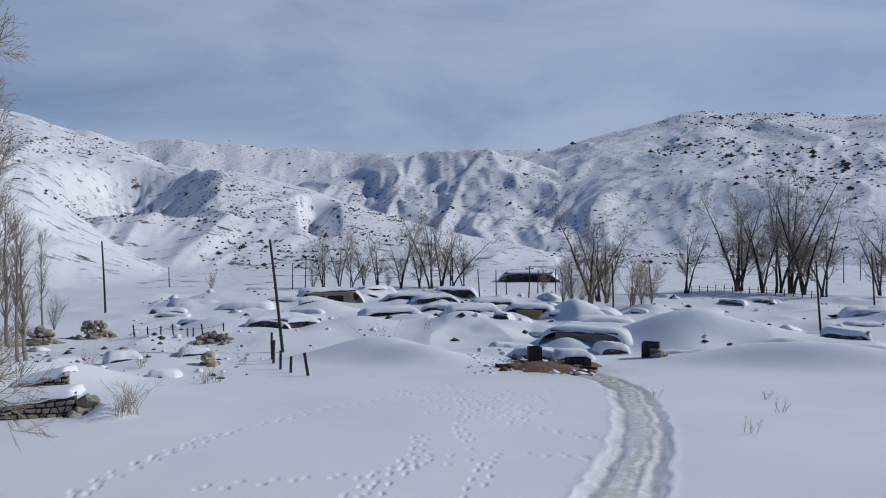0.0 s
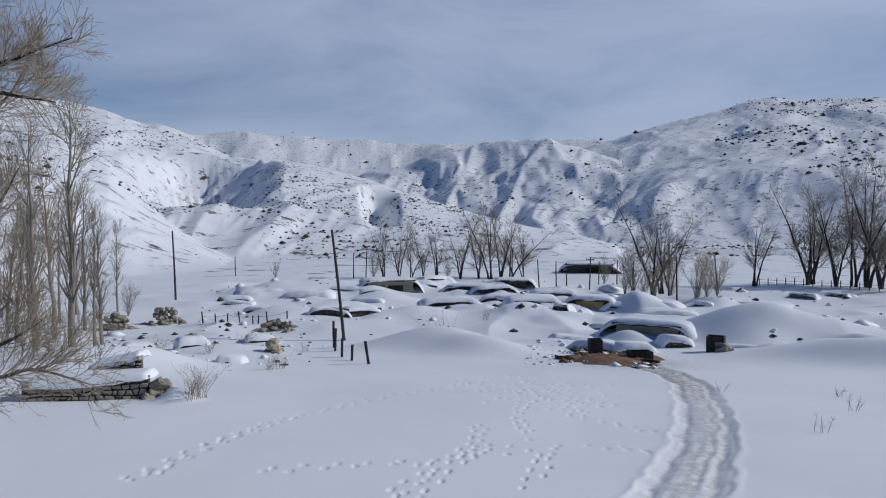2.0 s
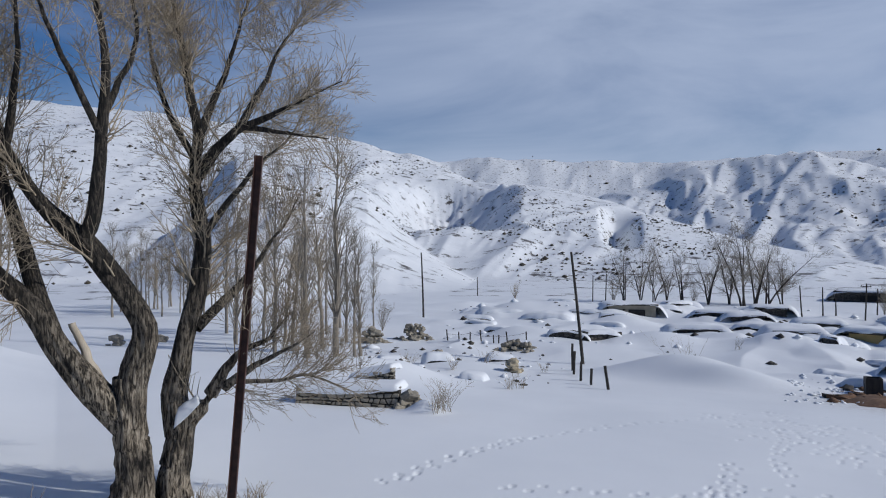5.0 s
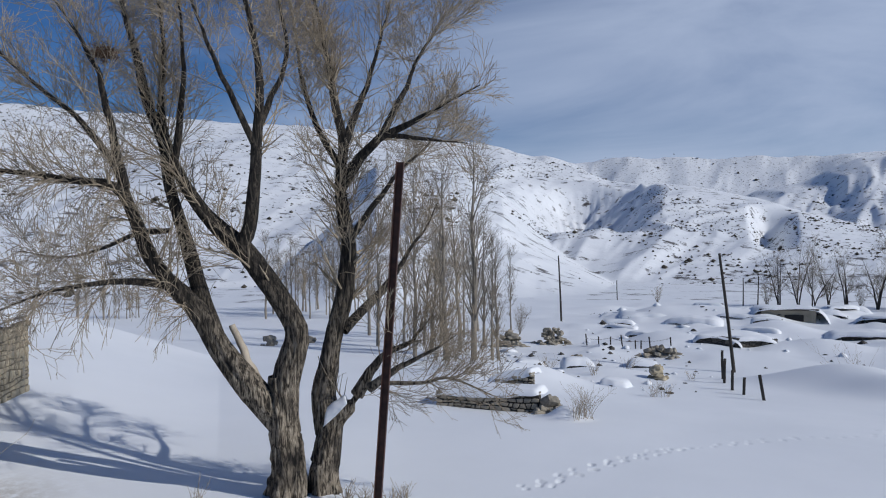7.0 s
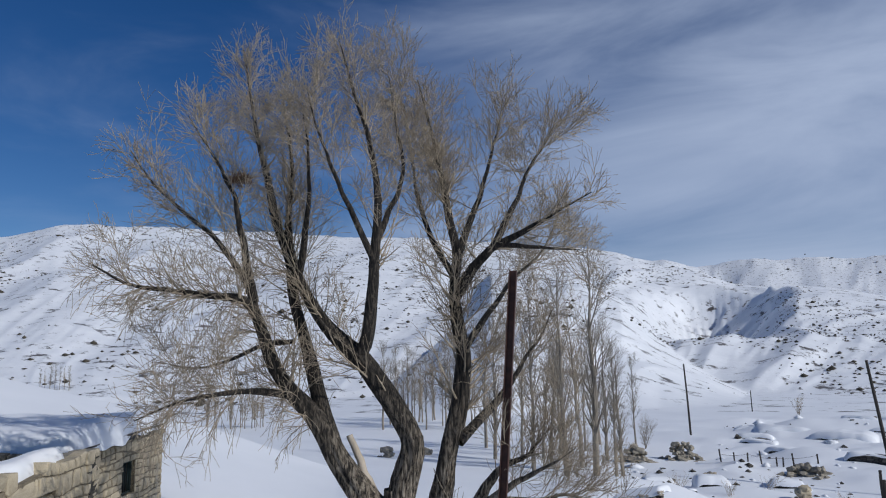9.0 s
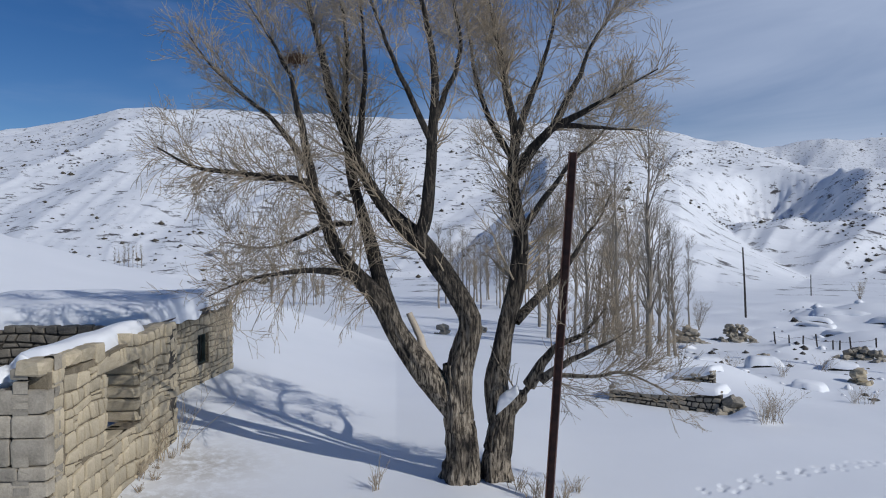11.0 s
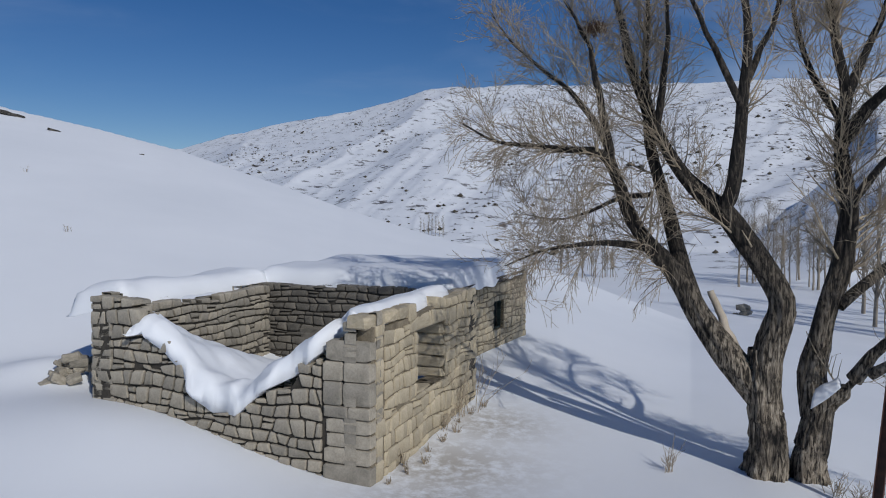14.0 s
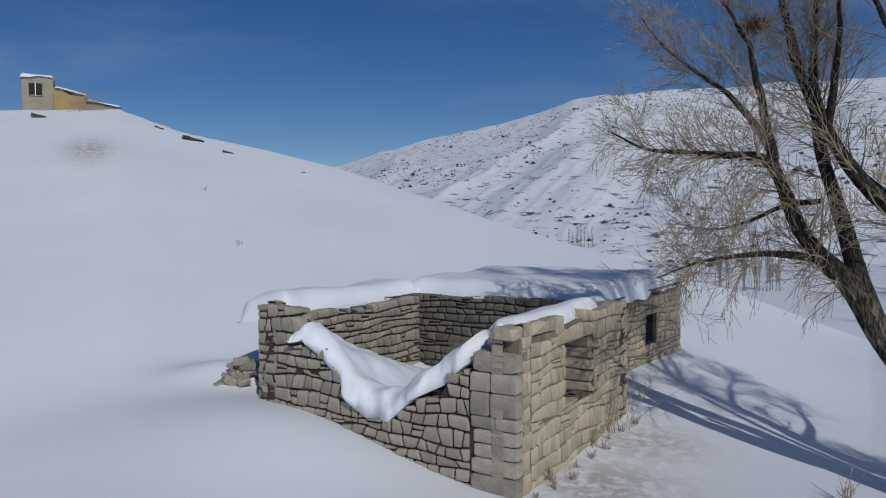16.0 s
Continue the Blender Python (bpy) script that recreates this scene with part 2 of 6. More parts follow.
def ridged(x, y, scale, octaves=4, seed=0, gain=0.5):
    """Sharp-crested noise, 0 in the gullies to 1 on the ribs."""
    z, amp, f, tot = 0.0, 1.0, 1.0 / scale, 0.0
    for k in range(octaves):
        z = z + amp * (1 - np.abs(vnoise(x * f + 11.7 * k, y * f + 5.3 * k, seed + k)))
        tot, amp, f = tot + amp, amp * gain, f * 2.1
    return z / tot


def smooth(a, b, x):
    t = np.clip((x - a) / (b - a), 0, 1)
    return t * t * (3 - 2 * t)


class Ridge:
    """A hill: its crest as (bearing, angle above the eye's level, distance), rising from its foot."""

    def __init__(self, crest, foot, foot_z, power, relief, scale, seed, fall=0.35, lean=0.0, rough=0.0, near=False):
        self.near = near
        self.c = np.array(sorted(crest))
        self.foot, self.foot_z, self.power, self.relief = foot, foot_z, power, relief
        self.scale, self.seed, self.fall, self.lean, self.rough = scale, seed, fall, lean, rough

    def height(self, x, y, r, az):
        c = self.c
        rc = np.interp(az, c[:, 0], c[:, 2])
        el = np.interp(az, c[:, 0], c[:, 1]) 
        out = np.maximum(np.maximum(c[0, 0] - az, az - c[-1, 0]), 0)
        zc = EYE + rc * np.tan(np.radians(np.maximum(el - out * 0.9, -8.0)))
        rf = self.foot if np.isscalar(self.foot) else np.interp(az, *self.foot)
        p = (r - rf) / (rc - rf)
        q = np.clip(p, 0, 1)
        z = self.foot_z + (zc - self.foot_z) * q ** self.power
        # gullies run down the slope, wandering
        warp = fbm(x, y, self.scale * 2.5, 3, self.seed + 9) * self.scale * 0.5
        across = np.radians(az) * np.mean(c[:, 2]) + self.lean * r + warp
        g = ridged(across, r * 0.28 + warp * 0.5, self.scale, 4, self.seed, 0.42) - 0.62
        g = 0.95 * g + 0.35 * (ridged(x + warp * 1.5, y - warp, self.scale * 1.5, 5, self.seed + 20, 0.45) - 0.62)
        z = z + self.relief * g * np.sqrt(np.clip(q * (1.0 - q) * 4, 0, 1)) * np.clip((zc - self.foot_z) * 0.012, 0.15, 1.2)
        z = z + rc * np.radians(self.rough) * fbm(x, y, rc * 0.045, 4, self.seed + 50) * q ** 5
        z = z - np.maximum(r - rc, 0) * self.fall
        if self.near:
            return np.where(p > 0, z, self.foot_z + (zc - self.foot_z) * p) - out ** 2 * 0.006
        return np.where(p > 0, z, -500.0)


NEAR_HILL = Ridge([(140, 7.0, 70), (114.7, 8.3, 66), (107.3, 8.9, 64), (103, 7.45, 62), (97, 6.3, 58), (91.3, 4.95, 55), (86.4, 3.3, 52), (82.3, 1.9, 50), (79.4, 0.8, 49),
                   (73.4, -1.05, 47), (69.8, -2.05, 46), (66, -3.2, 45), (62, -4.3, 45), (56, -6.5, 45), (48, -9.5, 45)], 13.5, 0.0, 1.0, 0.0, 20, 3, 0.25, near=True)
RIDGES = [
    # the big mountain behind the willow, falling to the right
    Ridge([(120, 2.0, 1000), (91.2, 5.0, 1000), (87.8, 6.25, 980), (83.4, 7.3, 960), (79, 8.3, 940), (75.4, 9.2, 930), (72.7, 10.1, 920), (70, 10.3, 910), (65.6, 10.4, 900),
           (58.6, 10.3, 900), (49.6, 10.2, 880), (40, 9.6, 860), (30, 8.5, 840), (27.7, 7.6, 820), (24.3, 6.65, 780), (21.7, 5.65, 740), (19.3, 5.3, 700)],
          ([15, 30, 50, 60, 120], [330, 260, 225, 225, 225]), -4, 1.15, 9, 120, 11, 0.2, 0.5, 0.12),
    # the spur that falls from it to the valley floor
    Ridge([(30, 4.5, 660), (26, 5.6, 650), (22.5, 5.7, 630), (19.3, 5.3, 600), (15.5, 4.9, 570), (10.9, 3.85, 520), (6.4, 2.35, 470), (1.9, 1.05, 420), (-2.4, 0.0, 380), (-6.6, -0.8, 350), (-8.7, -1.4, 330), (-11, -3, 310)],
          ([-12, 4, 24], [230, 220, 240]), -5, 0.95, 20, 75, 23, 0.3, 0.3, 0.06),
    # the low spur at the left of the valley
    Ridge([(40, 7.0, 560), (34, 6.6, 500), (29.9, 4.8, 440), (27.2, 2.1, 380), (25, 0.3, 340), (22.8, -1.3, 300), (19.4, -3.4, 260), (17, -4.2, 240)],
          ([16, 30, 44], [150, 130, 110]), -4, 1.0, 14, 55, 31, 0.3, 0.2, 0.08),
    # the bluff at the valley's head and its long right shoulder
    Ridge([(14, 3.0, 1250), (11.1, 4.2, 1250), (8.3, 4.9, 1250), (4.2, 6.35, 1240), (0.2, 7.0, 1220), (-3.7, 7.05, 1180), (-5.7, 6.45, 1170), (-7.9, 5.65, 1180), (-11.9, 3.6, 1200),
           (-15.3, 1.6, 1220), (-19, -0.5, 1240), (-24, -3, 1240)],
          ([-24, -12, 0, 14], [560, 560, 820, 900]), -6, 1.0, 40, 130, 41, 0.5, -0.2, 0.10),
    # the scrub-dotted hills on the right
    Ridge([(-2, 3.0, 1250), (-9, 6.15, 1300), (-11.9, 7.2, 1500), (-14.9, 8.05, 1720), (-17.8, 8.75, 1930), (-21.2, 8.95, 2030), (-25.9, 8.9, 2050),
           (-29.4, 8.3, 2050), (-34, 8.3, 2050), (-45, 7.5, 2000), (-70, 6.0, 1900)], ([-70, -20, -4], [330, 480, 600]), -5, 1.05, 27, 150, 53, 0.4, 0.1, 0.16),
    # the far skyline
    Ridge([(40, 8.0, 2900), (29.7, 8.0, 2900), (23.2, 7.3, 2900), (20, 7.5, 2900), (12.6, 7.1, 2900), (5.6, 6.75, 2900), (-0.7, 6.9, 2900), (-6.6, 7.05, 2900), (-12.3, 7.1, 2900), (-20, 6, 2900)],
          1500, -5, 1.5, 70, 330, 61, 0.4, 0.2, 0.22),
]


# ribs that come down from the ridges: (bearing, angle, distance) along the crest, fall to either side
RIBS = [
    ([(19.2, 5.3, 600), (17.9, 4.2, 530), (17.2, 2.4, 470), (16.4, 1.6, 430), (16.2, 0.3, 390), (17.0, -2, 320), (17.5, -4, 270)], 1.1, 0.34),
    ([(9.5, 3.4, 505), (8.4, 1.6, 440), (8.0, -0.4, 370), (7.8, -3, 300)], 0.75, 0.36),
    ([(-3.4, 7.0, 1180), (-1.6, 5.0, 1050), (-0.6, 2.6, 920), (0.6, 0.6, 800), (1.0, -1, 700)], 0.62, 0.40),
    ([(-6.2, 6.2, 1160), (-5.4, 4.2, 1000), (-4.6, 2.2, 880), (-4.2, -0.5, 740)], 0.50, 0.42),
    ([(2.4, 6.6, 1230), (3.2, 4.4, 1080), (4.4, 2.4, 950), (5.0, 0.6, 820)], 0.55, 0.42),
    ([(6.2, 5.4, 1240), (7.2, 3.4, 1080), (8.0, 1.8, 950)], 0.5, 0.40),
    ([(-7.9, 5.6, 1150), (-10.4, 3.9, 980), (-12.2, 2.2, 820), (-12.6, 1.2, 740), (-13.4, -0.6, 600), (-15.5, -1.6, 480)], 0.42, 0.22),
    ([(-18.8, 9.35, 1960), (-20.1, 9.35, 1970)], 0.30, 0.30),
    ([(80, 8.0, 900), (78.5, 4.5, 650), (77.5, 1.5, 420)], 0.5, 0.35),
    ([(72.7, 10.0, 900), (75.0, 6.4, 660), (77.5, 3.2, 470)], 0.42, 0.30),
]


# gullies cut into the slopes: (bearing of the brink, of the bed, of the far side, nearest, farthest, depth)
GULLIES = [(17.2, 23.4, 29.0, 330, 640, 34.0), (8.1, 10.2, 11.6, 300, 470, 16.0), (-12.4, -7.5, -4.2, 600, 980, 16.0), (3.0, 6.2, 8.8, 800, 1150, 20.0)]


def gully_cut(x, y, r, az):
    wob = 0.9 * fbm(x, y, 90.0, 4, 83)
    rib = ridged(np.radians(az) * r * 1.0 + 0.35 * r, r * 0.12, 26.0, 4, 85, 0.5) - 0.55
    total = np.zeros_like(r)
    for brink, bed, far, r0, r1, depth in GULLIES:
        a = az + wob * (bed - brink) * 0.12
        k = np.where(a < bed, smooth(brink, bed, a), 1 - smooth(bed, far, a))
        k = np.where(a < bed, 0.55 * k + 0.45 * np.clip((a - brink) / (bed - brink), 0, 1), k)
        along = smooth(r0, r0 + 0.35 * (r1 - r0), r) * (1 - smooth(r1 - 0.22 * (r1 - r0), r1, r))
        total = total + along * k * depth * (1 + 0.6 * rib)
    return total


def rib_height(x, y, crest, left, right):
    a = np.radians([c[0] for c in crest])
    d = np.array([c[2] for c in crest], float)
    px, py = -np.sin(a) * d, np.cos(a) * d
    pz = EYE + d * np.tan(np.radians([c[1] for c in crest]))
    wob = fbm(x, y, 60.0, 3, 77) * 12
    best = np.full(x.shape, -500.0)
    rid = ridged(x + wob, y - wob, 85.0, 4, 91, 0.45)
    for i in range(len(crest) - 1):
        ux, uy = px[i + 1] - px[i], py[i + 1] - py[i]
        ln = math.hypot(ux, uy)
        t = np.clip(((x - px[i]) * ux + (y - py[i]) * uy) / ln ** 2, 0, 1)
        dx, dy = x - (px[i] + t * ux), y - (py[i] + t * uy)
        side = (ux * dy - uy * dx) / ln
        dist = np.hypot(dx, dy) + wob * np.clip(np.hypot(dx, dy) / 40, 0, 1)
        dist = dist + 45 * (0.62 - rid) * np.clip(dist / 30, 0, 1)
        k = right + (left - right) * (0.5 - 0.5 * np.clip(1.6 * side / (np.hypot(dx, dy) + 1.0), -1, 1))
        best = np.maximum(best, pz[i] + t * (pz[i + 1] - pz[i]) - k * np.maximum(dist, 0))
    return best


# drifts and buried walls: (x, y, height, half-length, half-width, turn)
def polar(az, r):
    return -math.sin(radians(az)) * r, math.cos(radians(az)) * r


MOUNDS = [(-15.0, -2.6, 0.4, 3.4, 3.4, 0), (-13.8, -1.0, 0.42, 2.6, 2.0, 51), (-16.5, -5.5, 0.85, 6.0, 6.0, 0)] + [(*polar(az, r), h, a, b, az) for az, r, h, a, b in (
    (-17.6, 55, 1.7, 4.2, 2.6), (-20.5, 56, 1.3, 3.8, 2.4), (-28.0, 46, 1.5, 7.0, 2.6), (-24.0, 49, 0.8, 3.0, 1.8), (5.0, 46, 1.5, 4.4, 2.0), (1.4, 43.5, 0.9, 3.2, 1.4), (24.9, 25.5, 0.45, 0.55, 0.5),
    (31.5, 37, 1.1, 4.0, 3.5), (27.0, 40, 0.6, 2.0, 3.0), (-11.0, 71, 1.5, 3.0, 2.5), (16.0, 92, 1.8, 7.0, 4.0), (9.5, 82, 1.2, 3.6, 2.6), (22.0, 46, 0.5, 3.0, 2.0), (-4.0, 49, 0.7, 4.0, 1.4),
    (-7.0, 62, 0.9, 3.0, 1.6), (-2.0, 64, 0.9, 2.6, 1.6), (2.0, 70, 0.9, 3.0, 2.0), (6.5, 66, 0.7, 3.0, 1.6), (12.0, 72, 0.8, 3.2, 2.0), (18.5, 68, 0.7, 3.5, 2.0), (-22.0, 66, 0.8, 5.0, 2.0),
    (99.8, 18.2, 0.7, 1.8, 1.1))]

# the huts of the village: bearing, distance, width, wall height, depth, snow, turn, walls, opening
HUTS = [
    (-11.41, 53.3, 4.4, 1.45, 4.0, 0.42, -14, 2, 0),
    (-2.64, 72, 3.4, 1.3, 4.0, 0.6, 6, 0, 0),
    (-7.0, 70.8, 2.6, 1.35, 3.5, 0.55, -10, 3, 0),
    (-10.9, 70, 5.2, 1.1, 4.0, 0.8, -6, 0, 0),
    (-18.3, 77.4, 6.6, 1.0, 3.5, 0.35, -8, 1, 1),
    (-24.34, 54.5, 4.2, 0.95, 3.5, 0.5, 6, 1, 0),
    (-29.5, 55, 4.4, 1.0, 3.5, 0.55, 14, 1, 0),
    (-19.2, 50.5, 2.3, 0.6, 2.5, 0.5, -4, 1, 0),
    (8.9, 89.3, 5.6, 1.75, 4.5, 0.4, 10, 2, 1),
    (11.8, 88, 4.6, 1.1, 4, 0.5, -6, 1, 0),
    (18.8, 87.6, 3.8, 0.9, 4, 0.7, 5, 1, 1),
    (15.5, 84, 3.4, 0.7, 4, 0.7, -8, 1, 1),
    (2.6, 89, 4.6, 1.3, 4, 0.35, -6, 1, 0),
    (0.6, 88, 3.4, 1.2, 4, 0.45, 6, 1, 1),
    (-1.0, 97, 3.4, 1.5, 4, 0.35, 0, 1, 0),
    (5.6, 100, 4.6, 1.2, 4, 0.6, 4, 0, 0),
    (-13.0, 66, 3.2, 0.9, 3, 0.5, 8, 1, 0),
    (-31.6, 76.6, 3.4, 1.7, 4, 0.4, 10, 0, 0),
    (-5.3, 66, 2.0, 1.0, 2.5, 0.6, 20, 1, 0),
    (-9.0, 60, 2.4, 0.6, 2.2, 0.4, -12, 1, 0),
    (-15.9, 62, 2.6, 0.8, 2.5, 0.7, 12, 1, 0),
    (4.0, 76, 4.0, 0.7, 3.0, 0.5, 6, 1, 1),
    (20.6, 92, 3.4, 0.5, 3.0, 0.45, -4, 1, 0),
    (-4.2, 84, 3.0, 1.0, 3.0, 0.5, 5, 1, 1),
    (-0.2, 79, 3.0, 0.8, 3.0, 0.5, -9, 1, 0),
    (6.9, 94, 3.0, 1.3, 3.0, 0.4, 3, 1, 0),
    (-21.5, 58, 2.6, 0.5, 2.6, 0.5, 3, 1, 0),
    (-26.6, 52, 2.4, 0.4, 2.4, 0.5, -6, 1, 0),
    (-6.8, 135, 8.4, 1.5, 5, 0.35, -4, 1, 1),
]
# snow has drifted against each of them from behind
MOUNDS += [(*polar(az + (-1) ** k * 18.0 * w / r, r - 0.8), 0.5 * h, w * 0.38, 0.9, az + turned) for k, (az, r, w, h, dp, cap, turned, wall_kind, gap) in enumerate(HUTS) if r < 110]
MOUNDS += [(*polar(az, r + dp * 0.62), 0.6 * h, w * 0.5 + 1.6, dp * 0.5 + 0.3, az + turned) for az, r, w, h, dp, cap, turned, wall_kind, gap in HUTS if r < 110]

# the churned track, and trails of footprints: (bearing, distance)
TRACK = [(-9.5, 6), (-12.0, 9.5), (-14.1, 14.1), (-15.4, 16.3), (-16.0, 19.2), (-16.0, 22.5), (-15.6, 27.3), (-14.7, 32.0), (-13.0, 36), (-10.5, 40)]
TRAILS = [
    [(28.9, 15.6), (22.6, 18.1), (16.1, 21.7), (10.1, 24.8), (2.0, 29.8)], [(27.0, 16.0), (21.5, 18.8), (15.6, 22.2)], [(19.1, 15.6), (11.9, 15.8), (4.3, 15.9), (-4.3, 17.8), (-9.0, 18.2), (-13.5, 17.7)],
    [(8.4, 13.4), (4.8, 15.4), (2.0, 17.1), (1.2, 18.5), (1.6, 20.3)], [(6.5, 13.2), (3.6, 15.7), (0.6, 17.4), (-3.6, 18.5)], [(-2.4, 13.7), (-3.6, 15.5), (-4.4, 17.6)], [(-1.6, 28.5), (-2.2, 24.0), (-1.6, 21.0), (-3.0, 19.0)],
    [(-2.0, 28.0), (-6.0, 22.5), (-11.0, 20.5), (-14.0, 20.0)], [(-4.0, 30), (-6.5, 26), (-8.5, 23.5)], [(-1.0, 32), (-3.5, 28), (-6.6, 24.2), (-7.2, 22.4)], [(3.5, 30.5), (0, 27.5), (-2.5, 25.8)],
]


def smooth_line(pts, step):
    p = np.array([polar(*q) for q in pts])
    d = np.concatenate([[0], np.cumsum(np.hypot(*np.diff(p, axis=0).T))])
    s = np.arange(0, d[-1], step)
    xy = np.stack([np.interp(s, d, p[:, 0]), np.interp(s, d, p[:, 1])], 1)
    if len(xy) > 8:
        w = max(3, int(1.6 / step) | 1)
        pad = np.pad(xy, ((w // 2, w // 2), (0, 0)), "edge")
        xy = np.stack([np.convolve(pad[:, i], np.ones(w) / w, "valid") for i in (0, 1)], 1)
    return xy


def press_tracks(x, y, z, r, az):
    """Sinks the wheel ruts and the footprints into the snow; returns how dirty each point is."""
    dirt = np.zeros_like(z)
    line = smooth_line(TRACK, 0.25)
    near = np.where((r < 46) & (az < 2) & (az > -30))[0]
    best, side, along = np.full(len(near), 99.0), np.zeros(len(near)), np.zeros(len(near))
    for i in range(len(line) - 1):
        (ax, ay), (bx, by) = line[i], line[i + 1]
        dx, dy = x[near] - ax, y[near] - ay
        d = np.hypot(dx, dy)
        m = d < best
        ux, uy = (bx - ax) / 0.25, (by - ay) / 0.25
        side[m] = (ux * dy - uy * dx)[m]
        along[m] = i * 0.25
        best[m] = d[m]
    wob = 0.10 * fbm(x[near], y[near], 1.1, 3, 15)
    q = side + wob
    churn = fbm(side * 7.0, along * 0.35, 1.0, 3, 16) * 0.7 + 0.12 * fbm(x[near], y[near], 0.5, 2, 17)
    inside = smooth(0.88, 0.66, np.abs(q)) * (best < 3)
    rut = sum(np.exp(-((q - c) / w) ** 2) * k for c, w, k in ((-0.52, 0.13, 1.0), (0.52, 0.13, 1.0), (-0.2, 0.09, 0.5), (0.82, 0.09, 0.7), (-0.8, 0.07, 0.5)))
    berm = np.exp(-((np.abs(q) - 0.9) / 0.10) ** 2)
    z[near] += (best < 3) * (0.014 * berm * (1 + churn)) - inside * (0.03 + 0.055 * np.clip(rut, 0, 1.2) - 0.014 * churn)
    dirt[near] = inside * np.clip(0.12 + 0.40 * np.exp(-(q / 0.35) ** 2) + 0.5 * smooth(24, 38, r[near]) + 0.3 * np.clip(rut, 0, 1), 0, 1)
    rng = np.random.default_rng(4)
    prints = []
    for t in TRAILS:
        l = smooth_line(t, 0.36)
        dirs = np.gradient(l, axis=0)
        for i, (p, d) in enumerate(zip(l, dirs)):
            if rng.random() < 0.12:
                continue
            d = d / (np.hypot(*d) + 1e-9)
            off = 0.13 if i % 2 else -0.13
            prints.append((p[0] - d[1] * off + rng.normal() * 0.05, p[1] + d[0] * off + rng.normal() * 0.05, math.atan2(d[1], d[0]) + rng.normal() * 0.2))
    for k in range(70):
        a, rr = rng.uniform(-9.5, 1.5), rng.uniform(22, 33)
        prints.append((*polar(a, rr), rng.uniform(0, 6.28)))
    order = np.argsort(r)
    rs = r[order]
    for px, py, turned in prints:
        pr, pa = math.hypot(px, py), math.degrees(math.atan2(-px, py))
        lo, hi = np.searchsorted(rs, pr - 0.5), np.searchsorted(rs, pr + 0.5)
        k = order[lo:hi]
        k = k[np.abs(az[k] - pa) < math.degrees(0.5 / pr)]
        dx, dy = x[k] - px, y[k] - py
        c, s = math.cos(turned), math.sin(turned)
        e = np.sqrt(((dx * c + dy * s) / 0.09) ** 2 + ((-dx * s + dy * c) / 0.06) ** 2)
        z[k] += 0.002 * np.exp(-((e - 1.5) / 0.35) ** 2) - 0.05 * smooth(1.3, 0.6, e)
    return dirt


def near_ground(x, y):
    r = np.hypot(x, y)
    s = np.clip((y - 8) / 46, 0, 1)
    z = -3.7 * (0.5 * s * s * (3 - 2 * s) + 0.5 * s) + 3.2 * np.exp(-(r / 6.5) ** 2)
    z = z - 3.0 * smooth(130, 330, r)
    z = z + 0.09 * fbm(x, y, 9.0, 2, 5) * smooth(6, 14, r) + 0.008 * fbm(x, y, 1.7, 2, 6)
    lump = np.maximum(ridged(x, y, 15.0, 2, 7) - 0.5, 0) * 2.0 + 0.25 * np.maximum(fbm(x, y, 5.0, 2, 8), 0)
    z = z + 1.05 * smooth(46, 62, r) * smooth(125, 95, r) * smooth(30, 22, np.degrees(np.arctan2(-x, y))) * lump
    for mx, my, h, a, b, turned in MOUNDS:
        c, s = math.cos(radians(turned)), math.sin(radians(turned))
        u, v = ((x - mx) * c + (y - my) * s) / a, (-(x - mx) * s + (y - my) * c) / b
        z = z + h * np.exp(-np.minimum(u * u + v * v, 30))
    return z


def ground_z(x, y):
    x, y = np.asarray(x, float), np.asarray(y, float)
    r, az = np.hypot(x, y), np.degrees(np.arctan2(-x, y))
    z = near_ground(x, y)
    h = NEAR_HILL.height(x, y, r, az)
    d = h - z
    z = np.where(d > -20, z + np.where(d > 3, d, np.log1p(np.exp(np.clip(d, -20, 3) * 4)) / 4 - 0.0), z)
    for k in RIDGES:
        z = np.maximum(z, k.height(x, y, r, az))
    out = r > 200
    if np.any(out):
        xo, yo, zo = x[out], y[out], z[out]
        zo = np.maximum(zo - gully_cut(xo, yo, r[out], az[out]), np.minimum(zo, -6.0))
        for crest, left, right in RIBS:
            zo = np.maximum(zo, rib_height(xo, yo, crest, left, right))
        z = np.array(z)
        z[out] = zo
    return z


def spot(az, r):
    """A point on the ground at a bearing and distance from the walk's start."""
    a = radians(az)
    x, y = -math.sin(a) * r, math.cos(a) * r
    return Vector((x, y, float(ground_z(x, y))))


def mesh_from(name, verts, faces, mats=(), smooth_faces=True):
    me = bpy.data.meshes.new(name)
    me.from_pydata(verts, [], faces)
    for m in mats:
        me.materials.append(m)
    if smooth_faces:
        me.polygons.foreach_set("use_smooth", [True] * len(me.polygons))
    return me


